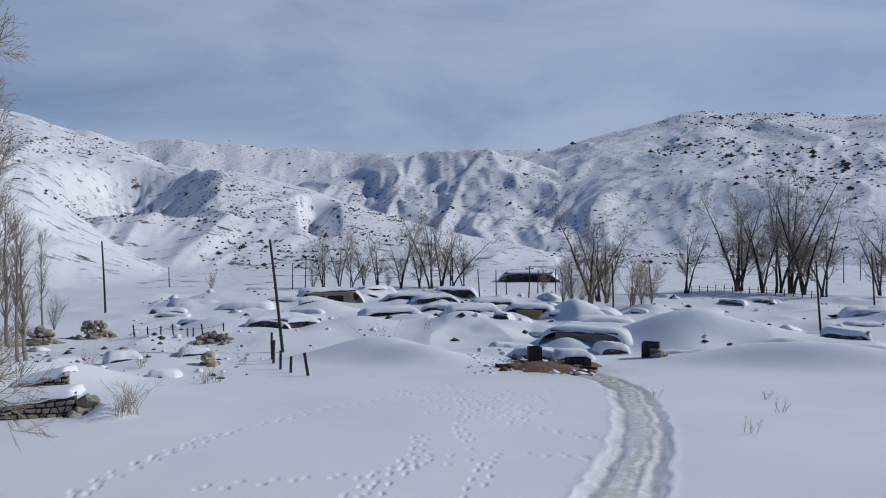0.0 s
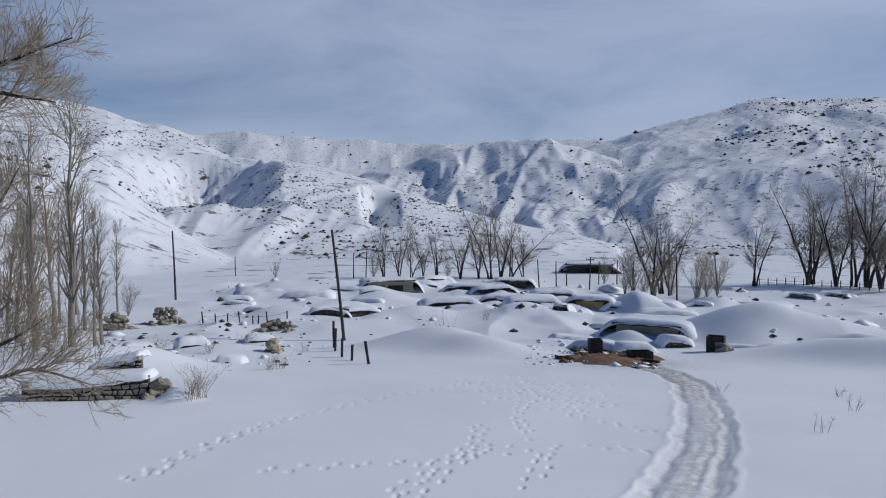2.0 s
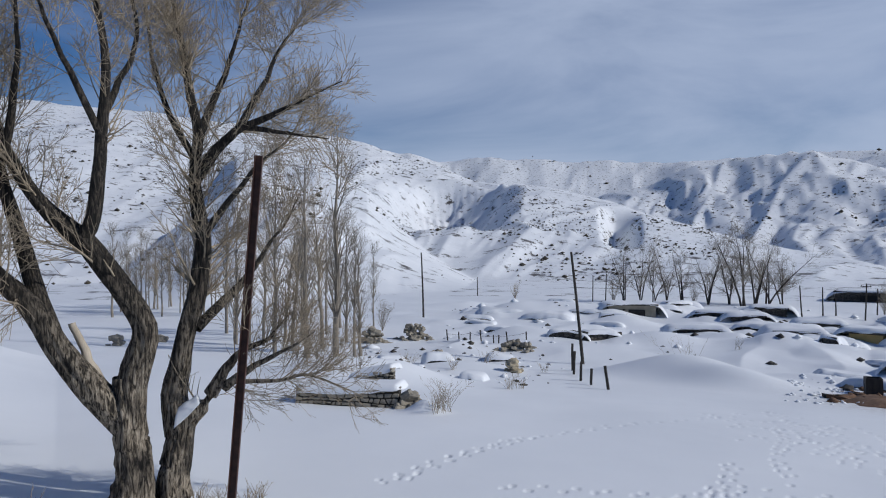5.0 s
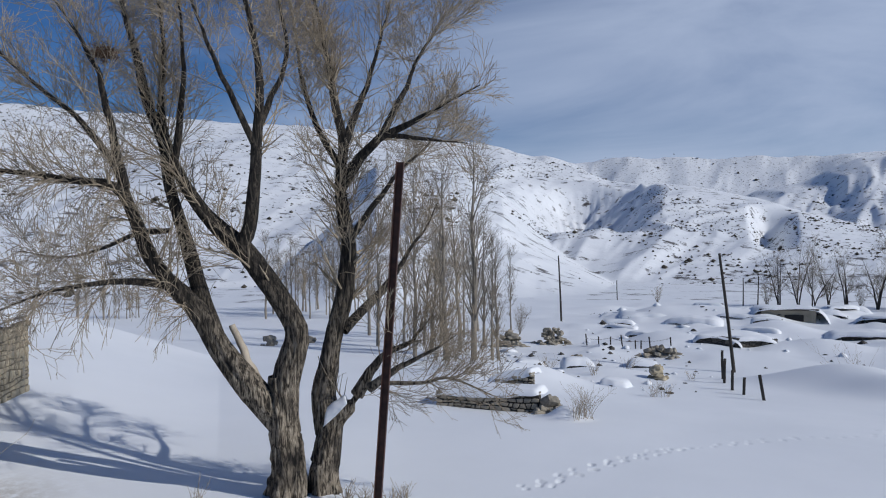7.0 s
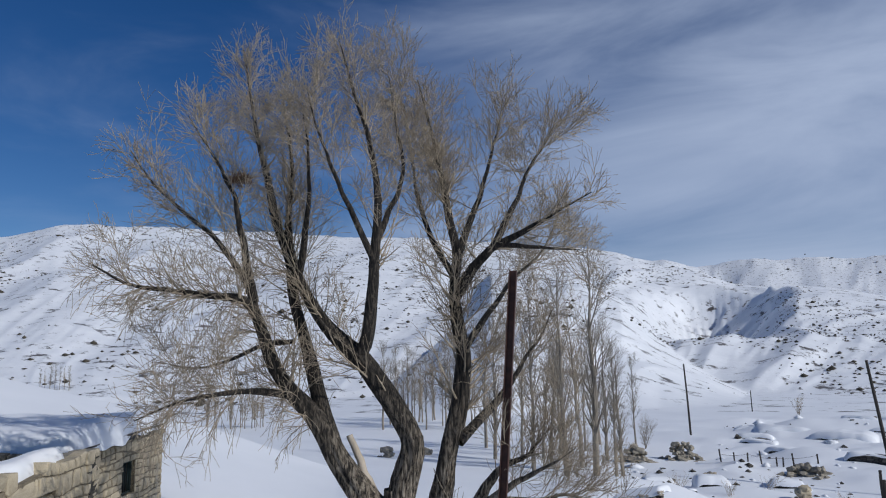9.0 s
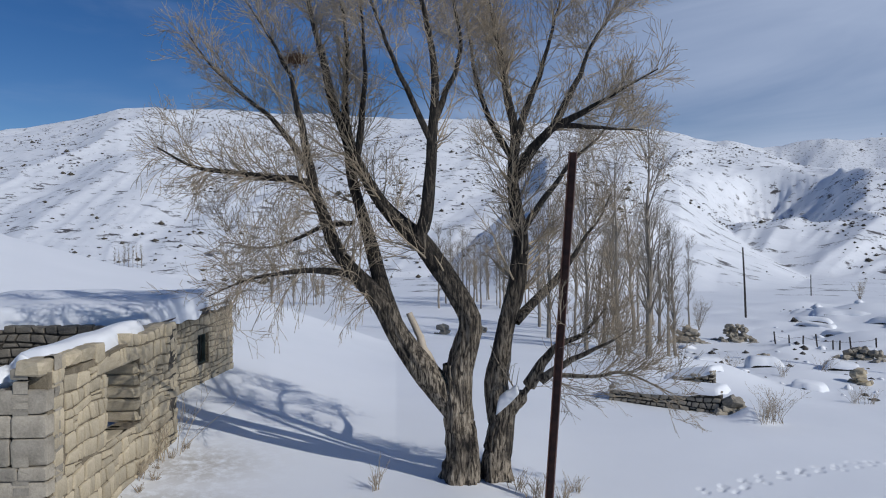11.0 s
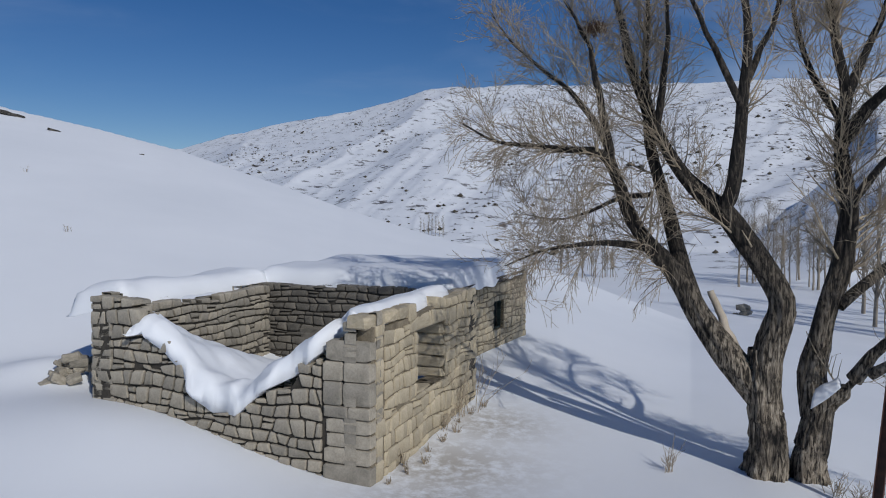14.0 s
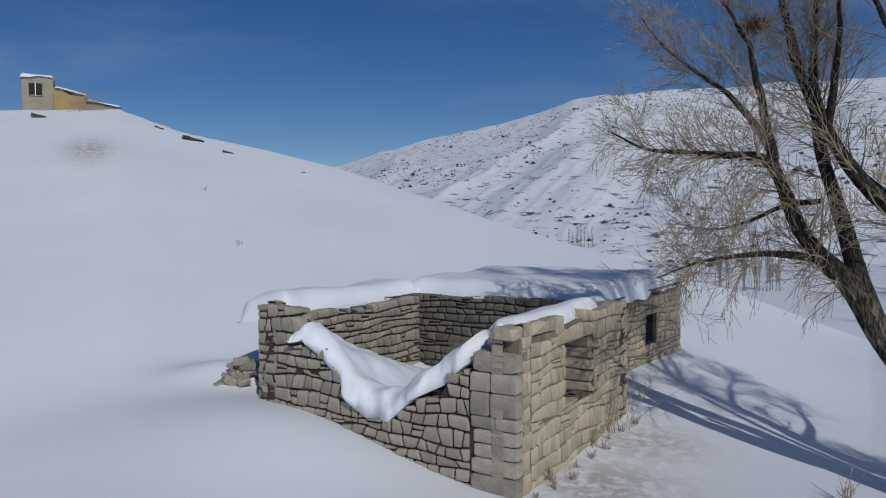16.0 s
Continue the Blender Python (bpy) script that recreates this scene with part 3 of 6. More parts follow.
def build_ground():
    az = np.concatenate([np.arange(-48, 120, 0.15), np.arange(120, 312, 3.0)])
    rr = [1.2]
    while rr[-1] < 3700:
        q = rr[-1]
        rr.append(q * (1.06 if q < 9 else 1.0068 if q < 60 else 1.012 if q < 170 else 1.0125 if q < 1700 else 1.02))
    rr = np.array(rr)
    A, R = np.meshgrid(np.radians(az), rr)
    x, y = (-np.sin(A) * R).ravel(), (np.cos(A) * R).ravel()
    z = ground_z(x, y)
    dirt = press_tracks(x, y, z, R.ravel(), np.degrees(A).ravel())
    azd = np.degrees(A).ravel()
    dirt = np.maximum(dirt, 0.8 * np.exp(-((azd - 109.3) / 1.6) ** 2 - ((R.ravel() - 47) / 3.5) ** 2))
    for bx, by, br, k in ((-12.4, 4.2, 1.5, 0.75), (-14.5, 6.0, 1.2, 0.7), (-11.0, 3.6, 1.3, 0.6), (6.6, 40.0, 3.5, 0.8)):
        dirt = np.maximum(dirt, k * np.exp(-((x - bx) ** 2 + (y - by) ** 2) / br ** 2))
    nr, na = len(rr), len(az)
    co = np.stack([x, y, z], 1)
    co = np.vstack([co, [[0, 0, float(ground_z(0.0, 0.01))]]])
    i = np.arange(nr - 1)[:, None] * na + np.arange(na)[None, :]
    j = np.arange(nr - 1)[:, None] * na + (np.arange(na)[None, :] + 1) % na
    quads = np.stack([i, i + na, j + na, j], -1).reshape(-1, 4)[:, ::-1]
    tris = np.stack([np.full(na, nr * na), np.arange(na), (np.arange(na) + 1) % na], 1)[:, ::-1]
    me = bpy.data.meshes.new("ground")
    me.vertices.add(len(co))
    me.vertices.foreach_set("co", co.ravel())
    loops = np.concatenate([quads.ravel(), tris.ravel()])
    me.loops.add(len(loops))
    me.loops.foreach_set("vertex_index", loops)
    me.polygons.add(len(quads) + len(tris))
    start = np.concatenate([np.arange(len(quads)) * 4, len(quads) * 4 + np.arange(len(tris)) * 3])
    me.polygons.foreach_set("loop_start", start)
    me.polygons.foreach_set("use_smooth", np.ones(len(start), bool))
    me.update(calc_edges=True)
    me.materials.append(GROUND)
    nrm = np.empty(len(co) * 3, np.float32)
    me.vertex_normals.foreach_get("vector", nrm)
    nz = nrm[2::3]
    steep = smooth(0.86, 0.74, nz) * (np.append(R.ravel(), 0) > 130)
    rock = me.attributes.new("rock", "FLOAT", "POINT")
    rock.data.foreach_set("value", steep.astype(np.float32))
    dv = me.attributes.new("dirt", "FLOAT", "POINT")
    dv.data.foreach_set("value", np.append(dirt, 0).astype(np.float32))
    fv = me.attributes.new("wild", "FLOAT", "POINT")
    fv.data.foreach_set("value", np.append(smooth(110, 260, R.ravel()), 0).astype(np.float32))
    ob = tagged(new("ground", me), "deep white snow over fields, hillsides and mountains", "snowy ground", kind="structure")
    return ob


build_ground()


# ---- building tools ----
def part(name, bm, mat, parent=None, label="", shade=True):
    me = bpy.data.meshes.new(name)
    bm.to_mesh(me)
    bm.free()
    return part_mesh(name, me, mat, parent, label, shade)


def part_mesh(name, me, mat, parent=None, label="", shade=True):
    if not me.materials:
        me.materials.append(mat)
    me.polygons.foreach_set("use_smooth", [shade] * len(me.polygons))
    ob = new(name, me)
    if parent is not None:
        ob.parent = parent
    if label:
        ob["label"] = label
    return ob


def thing(name, m, label, category, group=""):
    e = new(name)
    e.empty_display_size = 0.2
    e.matrix_world = m
    return tagged(e, label, category, group)


def quad_mesh(name, co, quads):
    me = bpy.data.meshes.new(name)
    me.vertices.add(len(co))
    me.vertices.foreach_set("co", np.asarray(co, np.float32).ravel())
    q = np.asarray(quads, np.int32)
    me.loops.add(q.size)
    me.loops.foreach_set("vertex_index", q.ravel())
    me.polygons.add(len(q))
    me.polygons.foreach_set("loop_start", np.arange(len(q)) * 4)
    me.update(calc_edges=True)
    return me


def grid_quads(n, m, wrap=False):
    i, j = np.arange(n - 1)[:, None], np.arange(m if wrap else m - 1)[None, :]
    j2 = (j + 1) % m
    return np.stack(np.broadcast_arrays(i * m + j, i * m + j2, (i + 1) * m + j2, (i + 1) * m + j), -1).reshape(-1, 4)


def tubes(P, R, sides):
    """Vertices and faces of tubes along the paths P (paths, points, 3) with radii R."""
    N, n, _ = P.shape
    T = np.gradient(P, axis=1)
    T /= np.linalg.norm(T, axis=2, keepdims=True) + 1e-9
    ref = np.array([0.31, 0.93, 0.2])
    a = np.cross(T, ref)
    a /= np.linalg.norm(a, axis=2, keepdims=True) + 1e-9
    b = np.cross(T, a)
    th = np.arange(sides) * 2 * np.pi / sides
    V = P[:, :, None, :] + R[:, :, None, None] * (a[:, :, None, :] * np.cos(th)[:, None] + b[:, :, None, :] * np.sin(th)[:, None])
    F = grid_quads(n, sides, True)
    F = (F[None] + (np.arange(N) * n * sides)[:, None, None]).reshape(-1, 4)
    return V.reshape(-1, 3), F


def joined(sets):
    V, F, k = [], [], 0
    for v, f in sets:
        V.append(v)
        F.append(f + k)
        k += len(v)
    return np.vstack(V), np.vstack(F)


def sprout(rng, P, R, count, t0, length, angle, up, jitter, n, thin, tip, outward=0.0):
    """Branches that leave the paths P: positions, directions and radii taken from the parent."""
    seg = np.linalg.norm(np.diff(P, axis=1), axis=2).sum(1)
    idx = rng.choice(len(P), count, p=seg / seg.sum())
    m = P.shape[1]
    t = rng.uniform(t0, 0.98, count)
    f = t * (m - 1)
    k = np.minimum(f.astype(int), m - 2)
    w = (f - k)[:, None]
    pos = P[idx, k] * (1 - w) + P[idx, k + 1] * w
    tan = P[idx, k + 1] - P[idx, k]
    tan /= np.linalg.norm(tan, axis=1, keepdims=True) + 1e-9
    rad = R[idx, k] * (1 - w[:, 0]) + R[idx, k + 1] * w[:, 0]
    side = rng.normal(size=(count, 3))
    side -= (side * tan).sum(1, keepdims=True) * tan
    side /= np.linalg.norm(side, axis=1, keepdims=True) + 1e-9
    ang = np.radians(angle) * rng.uniform(0.6, 1.3, count)[:, None]
    d = tan * np.cos(ang) + side * np.sin(ang)
    ln = length * rng.uniform(0.55, 1.25, count) * (1.15 - 0.5 * t)
    ln = np.minimum(ln, seg[idx] * 0.9)
    out = np.empty((count, n, 3))
    out[:, 0] = pos
    step = (ln / (n - 1))[:, None]
    for j in range(1, n):
        d = d + np.array([0, 0, up]) / (n - 1) + rng.normal(size=(count, 3)) * jitter
        d /= np.linalg.norm(d, axis=1, keepdims=True)
        out[:, j] = out[:, j - 1] + d * step
    r0 = np.maximum(rad * thin, tip)
    rr = r0[:, None] * (1 - np.linspace(0, 1, n)[None, :]) + tip * np.linspace(0, 1, n)[None, :]
    return out, rr


def smooth_path(pts, n):
    """A curve of n points through a few guiding ones."""
    p = np.array(pts, float)
    q = np.vstack([2 * p[0] - p[1], p, 2 * p[-1] - p[-2]])
    d = np.concatenate([[0], np.cumsum(np.linalg.norm(np.diff(p, axis=0), axis=1))])
    out = []
    for s in np.linspace(0, d[-1], n):
        i = min(max(int(np.searchsorted(d, s) - 1), 0), len(p) - 2)
        t = (s - d[i]) / max(d[i + 1] - d[i], 1e-6)
        a, b, c, e = q[i], q[i + 1], q[i + 2], q[i + 3]
        out.append(0.5 * (2 * b + (c - a) * t + (2 * a - 5 * b + 4 * c - e) * t ** 2 + (3 * b - a - 3 * c + e) * t ** 3))
    return np.array(out)


def bark_tube(path, radii, sides, rough, seed):
    """A limb with ribs of bark that run along it."""
    P, R = path[None], np.asarray(radii)[None]
    V, F = tubes(P, R, sides)
    n = len(path)
    V = V.reshape(n, sides, 3)
    th = np.arange(sides)[None, :] / sides
    along = np.linspace(0, np.linalg.norm(np.diff(path, axis=0), axis=1).sum(), n)[:, None]
    per = 9
    g = np.abs(vnoise(th * per * 2 + 0 * along, along * 2.0 + 3 * np.sin(th * 6.28), seed))
    big = vnoise(3 + np.cos(th * 6.283) * 1.3, np.sin(th * 6.283) * 1.3 + along * 0.9, seed + 3)
    disp = np.asarray(radii)[:, None] * (rough * (0.5 - g) + rough * 0.9 * big)
    c = path[:, None, :]
    dirs = V - c
    dirs /= np.linalg.norm(dirs, axis=2, keepdims=True) + 1e-9
    V = V + dirs * disp[:, :, None]
    return V.reshape(-1, 3), F


def plain_tree(name, seed, height, trunk_r, label, trunk_mat, crown_mat, kind="upright", n1=40, n2=220, n3=700):
    """A bare tree: tapered trunk, limbs and a crown of fine twigs."""
    rng = np.random.default_rng(seed)
    e = thing(name, Matrix(), label, "tree")
    stems = 1 if kind == "upright" else 3 if kind == "spread" else 9
    pts, rad = [], []
    for k in range(stems):
        n = 9
        t = np.linspace(0, 1, n)
        lean = rng.normal(size=2) * (0.03 if kind == "upright" else 0.30 if kind == "spread" else 0.16) * height
        h = height * (1.0 if k == 0 else rng.uniform(0.7, 0.98))
        p = np.stack([lean[0] * t ** 1.3 + rng.normal(size=n).cumsum() * 0.006 * height, lean[1] * t ** 1.3 + rng.normal(size=n).cumsum() * 0.006 * height, t * h - 0.4 * (1 - t)], 1)
        p[:, :2] -= p[0, :2] - rng.normal(size=2) * 0.02 * height * (stems > 1)
        pts.append(p)
        rad.append(trunk_r * (0.75 if stems == 3 else 0.35 if stems > 3 else 1.0) * (1 - 0.93 * t))
    P0, R0 = np.array(pts), np.array(rad)
    for k in range(stems):
        v, f = tubes(P0[k:k + 1], R0[k:k + 1], 7)
        nm = "trunk" if stems == 1 else "stem"
        part_mesh(nm, quad_mesh(nm, v, f), trunk_mat, e)
    ang, up, l1 = (28, 0.5, 0.22) if kind == "upright" else (48, 0.35, 0.30) if kind == "spread" else (24, 0.4, 0.4)
    tw = 0.010
    P1, R1 = sprout(rng, P0, R0, n1, 0.18 if kind != "clump" else 0.05, height * l1, ang, up, 0.08, 6, 0.5, tw)
    P2, R2 = sprout(rng, P1, R1, n2, 0.1, height * l1 * 0.5, 34, 0.25, 0.12, 4, 0.55, tw * 0.8)
    P3, R3 = sprout(rng, P2, R2, n3, 0.1, height * l1 * 0.27, 36, 0.2, 0.12, 3, 0.6, tw * 0.7)
    v, f = joined([tubes(P1, R1, 4), tubes(P2, R2, 3), tubes(P3, R3, 3)])
    part_mesh("crown", quad_mesh("crown", v, f), crown_mat, e)
    return e


def stand(ob, az, r, scale=1.0, turned=None, sink=0.0, rng=random):
    p = spot(az, r)
    m = Matrix.Translation(p - Vector((0, 0, sink))) @ Matrix.Rotation(rng.uniform(0, 6.28) if turned is None else radians(turned), 4, "Z") @ Matrix.Scale(scale, 4)
    return copy_thing(ob, m)


def snow_sheet(name, top, n, m, parent=None, label=""):
    """A thick sheet of snow: top(u, v) gives its upper points and the height of its underside."""
    U, V = np.meshgrid(np.linspace(0, 1, n), np.linspace(0, 1, m), indexing="ij")
    x, y, z, zb = top(U, V)
    up = np.stack([x, y, z], -1).reshape(-1, 3)
    lo = np.stack([x, y, zb], -1).reshape(-1, 3)
    q = grid_quads(n, m)
    rim = np.concatenate([np.arange(m), np.arange(1, n) * m + m - 1, (n - 1) * m + np.arange(m - 2, -1, -1), np.arange(n - 2, 0, -1) * m])
    k = n * m
    sides = np.stack([rim, np.roll(rim, -1), np.roll(rim, -1) + k, rim + k], 1)
    me = quad_mesh(name, np.vstack([up, lo]), np.vstack([q, (q + k)[:, ::-1], sides[:, ::-1]]))
    bm = bmesh.new()
    bm.from_mesh(me)
    bmesh.ops.recalc_face_normals(bm, faces=bm.faces)
    bm.to_mesh(me)
    bm.free()
    return part_mesh(name, me, SNOW, parent, label)


def snow_cap(corners, thick, seed, over=0.25, n=26, m=20, name="snow_cap", parent=None, label="", lumps=0.25, droop=0.0):
    """A rounded cap of snow over a quad of four corners, hanging over its rim."""
    a, b, c, d = [np.array(k, float) for k in corners]

    def top(u, v):
        uu, vv = 1.0 * u, 1.0 * v
        P = ((1 - uu) * (1 - vv))[..., None] * a + (uu * (1 - vv))[..., None] * b + (uu * vv)[..., None] * c + ((1 - uu) * vv)[..., None] * d
        mid = (a + b + c + d) / 4
        lu, lv = np.linalg.norm(b - a), np.linalg.norm(d - a)
        eu = np.minimum(u, 1 - u) * lu / (thick * 0.9)
        ev = np.minimum(v, 1 - v) * lv / (thick * 0.9)
        e = np.clip(np.minimum(eu, ev), 0, 1)
        h = np.sqrt(1 - (1 - e) ** 2)
        rim = 1 - e
        push = P[..., :2] - mid[:2]
        push = push / (np.linalg.norm(push, axis=-1, keepdims=True) + 1e-6)
        wob = fbm(P[..., 0], P[..., 1], 1.6, 3, seed)
        xy = P[..., :2] + push * (over * (0.5 + 1.3 * wob) * (0.35 + 0.65 * np.sin(np.clip(e, 0, 1) * math.pi * 0.5)))[..., None] * np.clip(1.6 - e, 0, 1)[..., None]
        z = P[..., 2] + thick * h * (1 + lumps * fbm(P[..., 0], P[..., 1], 2.4, 3, seed + 4)) - 0.10 * rim * (1 + wob)
        zb = P[..., 2] + 0.02 - 0.12 * rim * (1 + wob)
        fall = droop * (np.abs(2 * u - 1) ** 6 + 0.8 * np.clip(2 * v - 1, 0, 1) ** 2) * (1 + 0.5 * wob)
        z, zb = z - fall, zb - fall
        return xy[..., 0], xy[..., 1], np.maximum(z, zb + 0.004), zb

    return snow_sheet(name, top, n, m, parent, label)


def stone_meshes(count, seed):
    """Rough blocks one metre wide, to be scaled: chipped, with rounded edges."""
    rng = np.random.default_rng(seed)
    out = []
    for k in range(count):
        bm = bmesh.new()
        bmesh.ops.create_cube(bm, size=1.0)
        bmesh.ops.bevel(bm, geom=bm.edges[:], offset=0.12, segments=1, affect="EDGES", profile=0.6)
        for v in bm.verts:
            v.co += Vector(rng.normal(size=3) * 0.035)
        bmesh.ops.triangulate(bm, faces=bm.faces[:])
        me = bpy.data.meshes.new("stone")
        bm.to_mesh(me)
        bm.free()
        out.append(me)
    return out


BLOCKS = {}


def block_set(mat, seed=1):
    if mat.name not in BLOCKS:
        ms = stone_meshes(10, seed)
        for me in ms:
            me.materials.append(mat)
        BLOCKS[mat.name] = ms
    return BLOCKS[mat.name]


def cut(poly, px, py, nx, ny):
    """The part of a convex outline on the side of a line away from its normal."""
    out = []
    for (ax, ay), (bx, by) in zip(poly, poly[1:] + poly[:1]):
        da, db = (ax - px) * nx + (ay - py) * ny, (bx - px) * nx + (by - py) * ny
        if da <= 0:
            out.append((ax, ay))
        if da * db < 0:
            k = da / (da - db)
            out.append((ax + (bx - ax) * k, ay + (by - ay) * k))
    return out


def stone_mesh(poly, depth, mat, rng):
    """One stone of a given outline, its face dressed by hand: chipped corners, a rounded arris and a slight tilt."""
    cx, cy = sum(p[0] for p in poly) / len(poly), sum(p[1] for p in poly) / len(poly)
    ring = []
    for k, (x, y) in enumerate(poly):
        (ax, ay), (bx, by) = poly[k - 1], poly[(k + 1) % len(poly)]
        c0, c1 = rng.uniform(0.04, 0.15), rng.uniform(0.04, 0.15)
        ring += [(x + (ax - x) * c0, y + (ay - y) * c0), (x + (bx - x) * c1, y + (by - y) * c1)]
    n = len(ring)
    tx, ty, proud = rng.uniform(-0.06, 0.06), rng.uniform(-0.08, 0.08), rng.uniform(-0.012, 0.022)
    V = []
    hx, hz = max(abs(p[0] - cx) for p in ring), max(abs(p[1] - cy) for p in ring)
    for inset, y in ((0.0, 0.0), (0.0, depth - 0.022), (0.010, depth - 0.006), (0.040, depth)):
        for x, z in ring:
            x, z = cx + (x - cx) * max(0.5, 1 - inset / hx), cy + (z - cy) * max(0.5, 1 - inset / hz)
            o = 0 if y == 0 else proud + tx * (x - cx) + ty * (z - cy) + rng.uniform(-0.005, 0.005)
            V.append((x - cx, y + o, z - cy))
    F = [(r * n + k, r * n + (k + 1) % n, (r + 1) * n + (k + 1) % n, (r + 1) * n + k) for r in range(3) for k in range(n)]
    V.append((0, depth + proud + rng.uniform(0.0, 0.012), 0))
    F += [(3 * n + k, 3 * n + (k + 1) % n, 4 * n) for k in range(n)]
    me = bpy.data.meshes.new("stone")
    me.from_pydata(V, [], F)
    me.materials.append(mat)
    return me, cx, cy


def masonry(parent, a, b, face, thick, top, base, mat, rng, course=(0.17, 0.27), width=(0.22, 0.52), holes=(), big_until=0.0, depth=0.24, gap=0.03, start=0.0, rough=0.20):
    """Lays stones on one face of a wall from a to b: dressed blocks up to big_until, then fitted rubble in uneven courses."""
    a, b = Vector((a[0], a[1])), Vector((b[0], b[1]))
    d = b - a
    ln = d.length
    u = d / ln
    nrm = Vector((u.y, -u.x)) * face
    rot = Matrix(((u.x, nrm.x, 0, 0), (u.y, nrm.y, 0, 0), (0, 0, 1, 0), (0, 0, 0, 1)))
    zlow = min(base(q) for q in np.linspace(0, ln, 9)) - 0.15
    zmax = max(top(q) for q in np.linspace(0, ln, 40))
    first = max(start, big_until)
    cells = []
    z = zlow
    while big_until and z < zmax:
        h = rng.choice((0.2, 0.26, 0.32, 0.4)) * rng.uniform(0.9, 1.1)
        split = start + (big_until - start) * rng.uniform(0.35, 0.65) if rng.random() < 0.35 else big_until
        for s0, s1 in ((start, split), (split, big_until)):
            if s1 - s0 > 0.1 and z + h > base(s0) - 0.05 and z + h * 0.6 < top((s0 + s1) / 2):
                g = gap * 0.2
                end = s1 + (rng.uniform(-0.10, 0.02) if s1 == big_until else 0)
                cells.append([(s0 + g * (s0 > start), z + g), (end - g, z + g), (end - g, z + h - g), (s0 + g * (s0 > start), z + h - g)])
        z += h
    levels = [zlow]
    while levels[-1] < zmax + 0.1:
        levels.append(levels[-1] + rng.uniform(*course))
    ph = [(rng.uniform(0, 6.3), rng.uniform(0.9, 1.8), rng.uniform(0, 6.3), rng.uniform(2.6, 4.6)) for _ in levels]
    sway = rough * (course[0] + course[1]) / 2

    def bed(k, q):
        p0, f0, p1, f1 = ph[k]
        return levels[k] + sway * (0.6 * math.sin(q * f0 + p0) + 0.4 * math.sin(q * f1 + p1))

    for k in range(len(levels) - 1):
        joints = [first - rng.uniform(0.0, 0.15)]
        while joints[-1] < ln:
            joints.append(joints[-1] + rng.uniform(*width) * (1.4 if rng.random() < 0.15 else 1.0))
        slant = [rng.uniform(-0.045, 0.045) for _ in joints]
        for i in range(len(joints) - 1):
            s0, s1 = joints[i], joints[i + 1]
            mid = (s0 + s1) / 2
            bands = [(0.0, 1.0)]
            if rng.random() < 0.12:
                m = rng.uniform(0.4, 0.6)
                bands = [(0.0, m), (m, 1.0)]
            for lo, hi in bands:
                def at(q, f):
                    return (q, bed(k, q) * (1 - f) + bed(k + 1, q) * f)
                g = gap * 0.5
                poly = [at(s0 - slant[i] * (1 - 2 * lo) + g, lo), at(s1 - slant[i + 1] * (1 - 2 * lo) - g, lo), at(s1 - slant[i + 1] * (1 - 2 * hi) - g, hi), at(s0 - slant[i] * (1 - 2 * hi) + g, hi)]
                poly = [(x, y + (g if n < 2 else -g) + rng.uniform(-0.012, 0.012)) for n, (x, y) in enumerate(poly)]
                poly = cut(cut(poly, ln, 0, 1, 0), first, 0, -1, 0)
                sz = sum(p[1] for p in poly) / max(len(poly), 1)
                if len(poly) < 3 or sz > top(min(max(mid, 0), ln)) or sz < base(min(max(mid, 0), ln)) - 0.25:
                    continue
                for h0, h1, z0, z1 in holes:
                    if len(poly) >= 3 and max(p[0] for p in poly) > h0 and min(p[0] for p in poly) < h1 and max(p[1] for p in poly) > z0 and min(p[1] for p in poly) < z1:
                        side = max((h0 - mid, 0), (mid - h1, 1), (z0 - sz, 2), (sz - z1, 3))[1]
                        poly = cut(poly, *((h0, 0, 1, 0), (h1, 0, -1, 0), (0, z0, 0, 1), (0, z1, 0, -1))[side])
                if len(poly) >= 3 and max(p[0] for p in poly) - min(p[0] for p in poly) > 0.06 and max(p[1] for p in poly) - min(p[1] for p in poly) > 0.04:
                    cells.append(poly)
    for poly in cells:
        me, cx, cz = stone_mesh(poly, depth, mat, rng)
        p = a + u * cx + nrm * (thick / 2 - depth)
        ob = new("stone", me)
        ob.parent = parent
        ob.matrix_basis = Matrix.Translation((p.x, p.y, cz)) @ rot
    return len(cells)


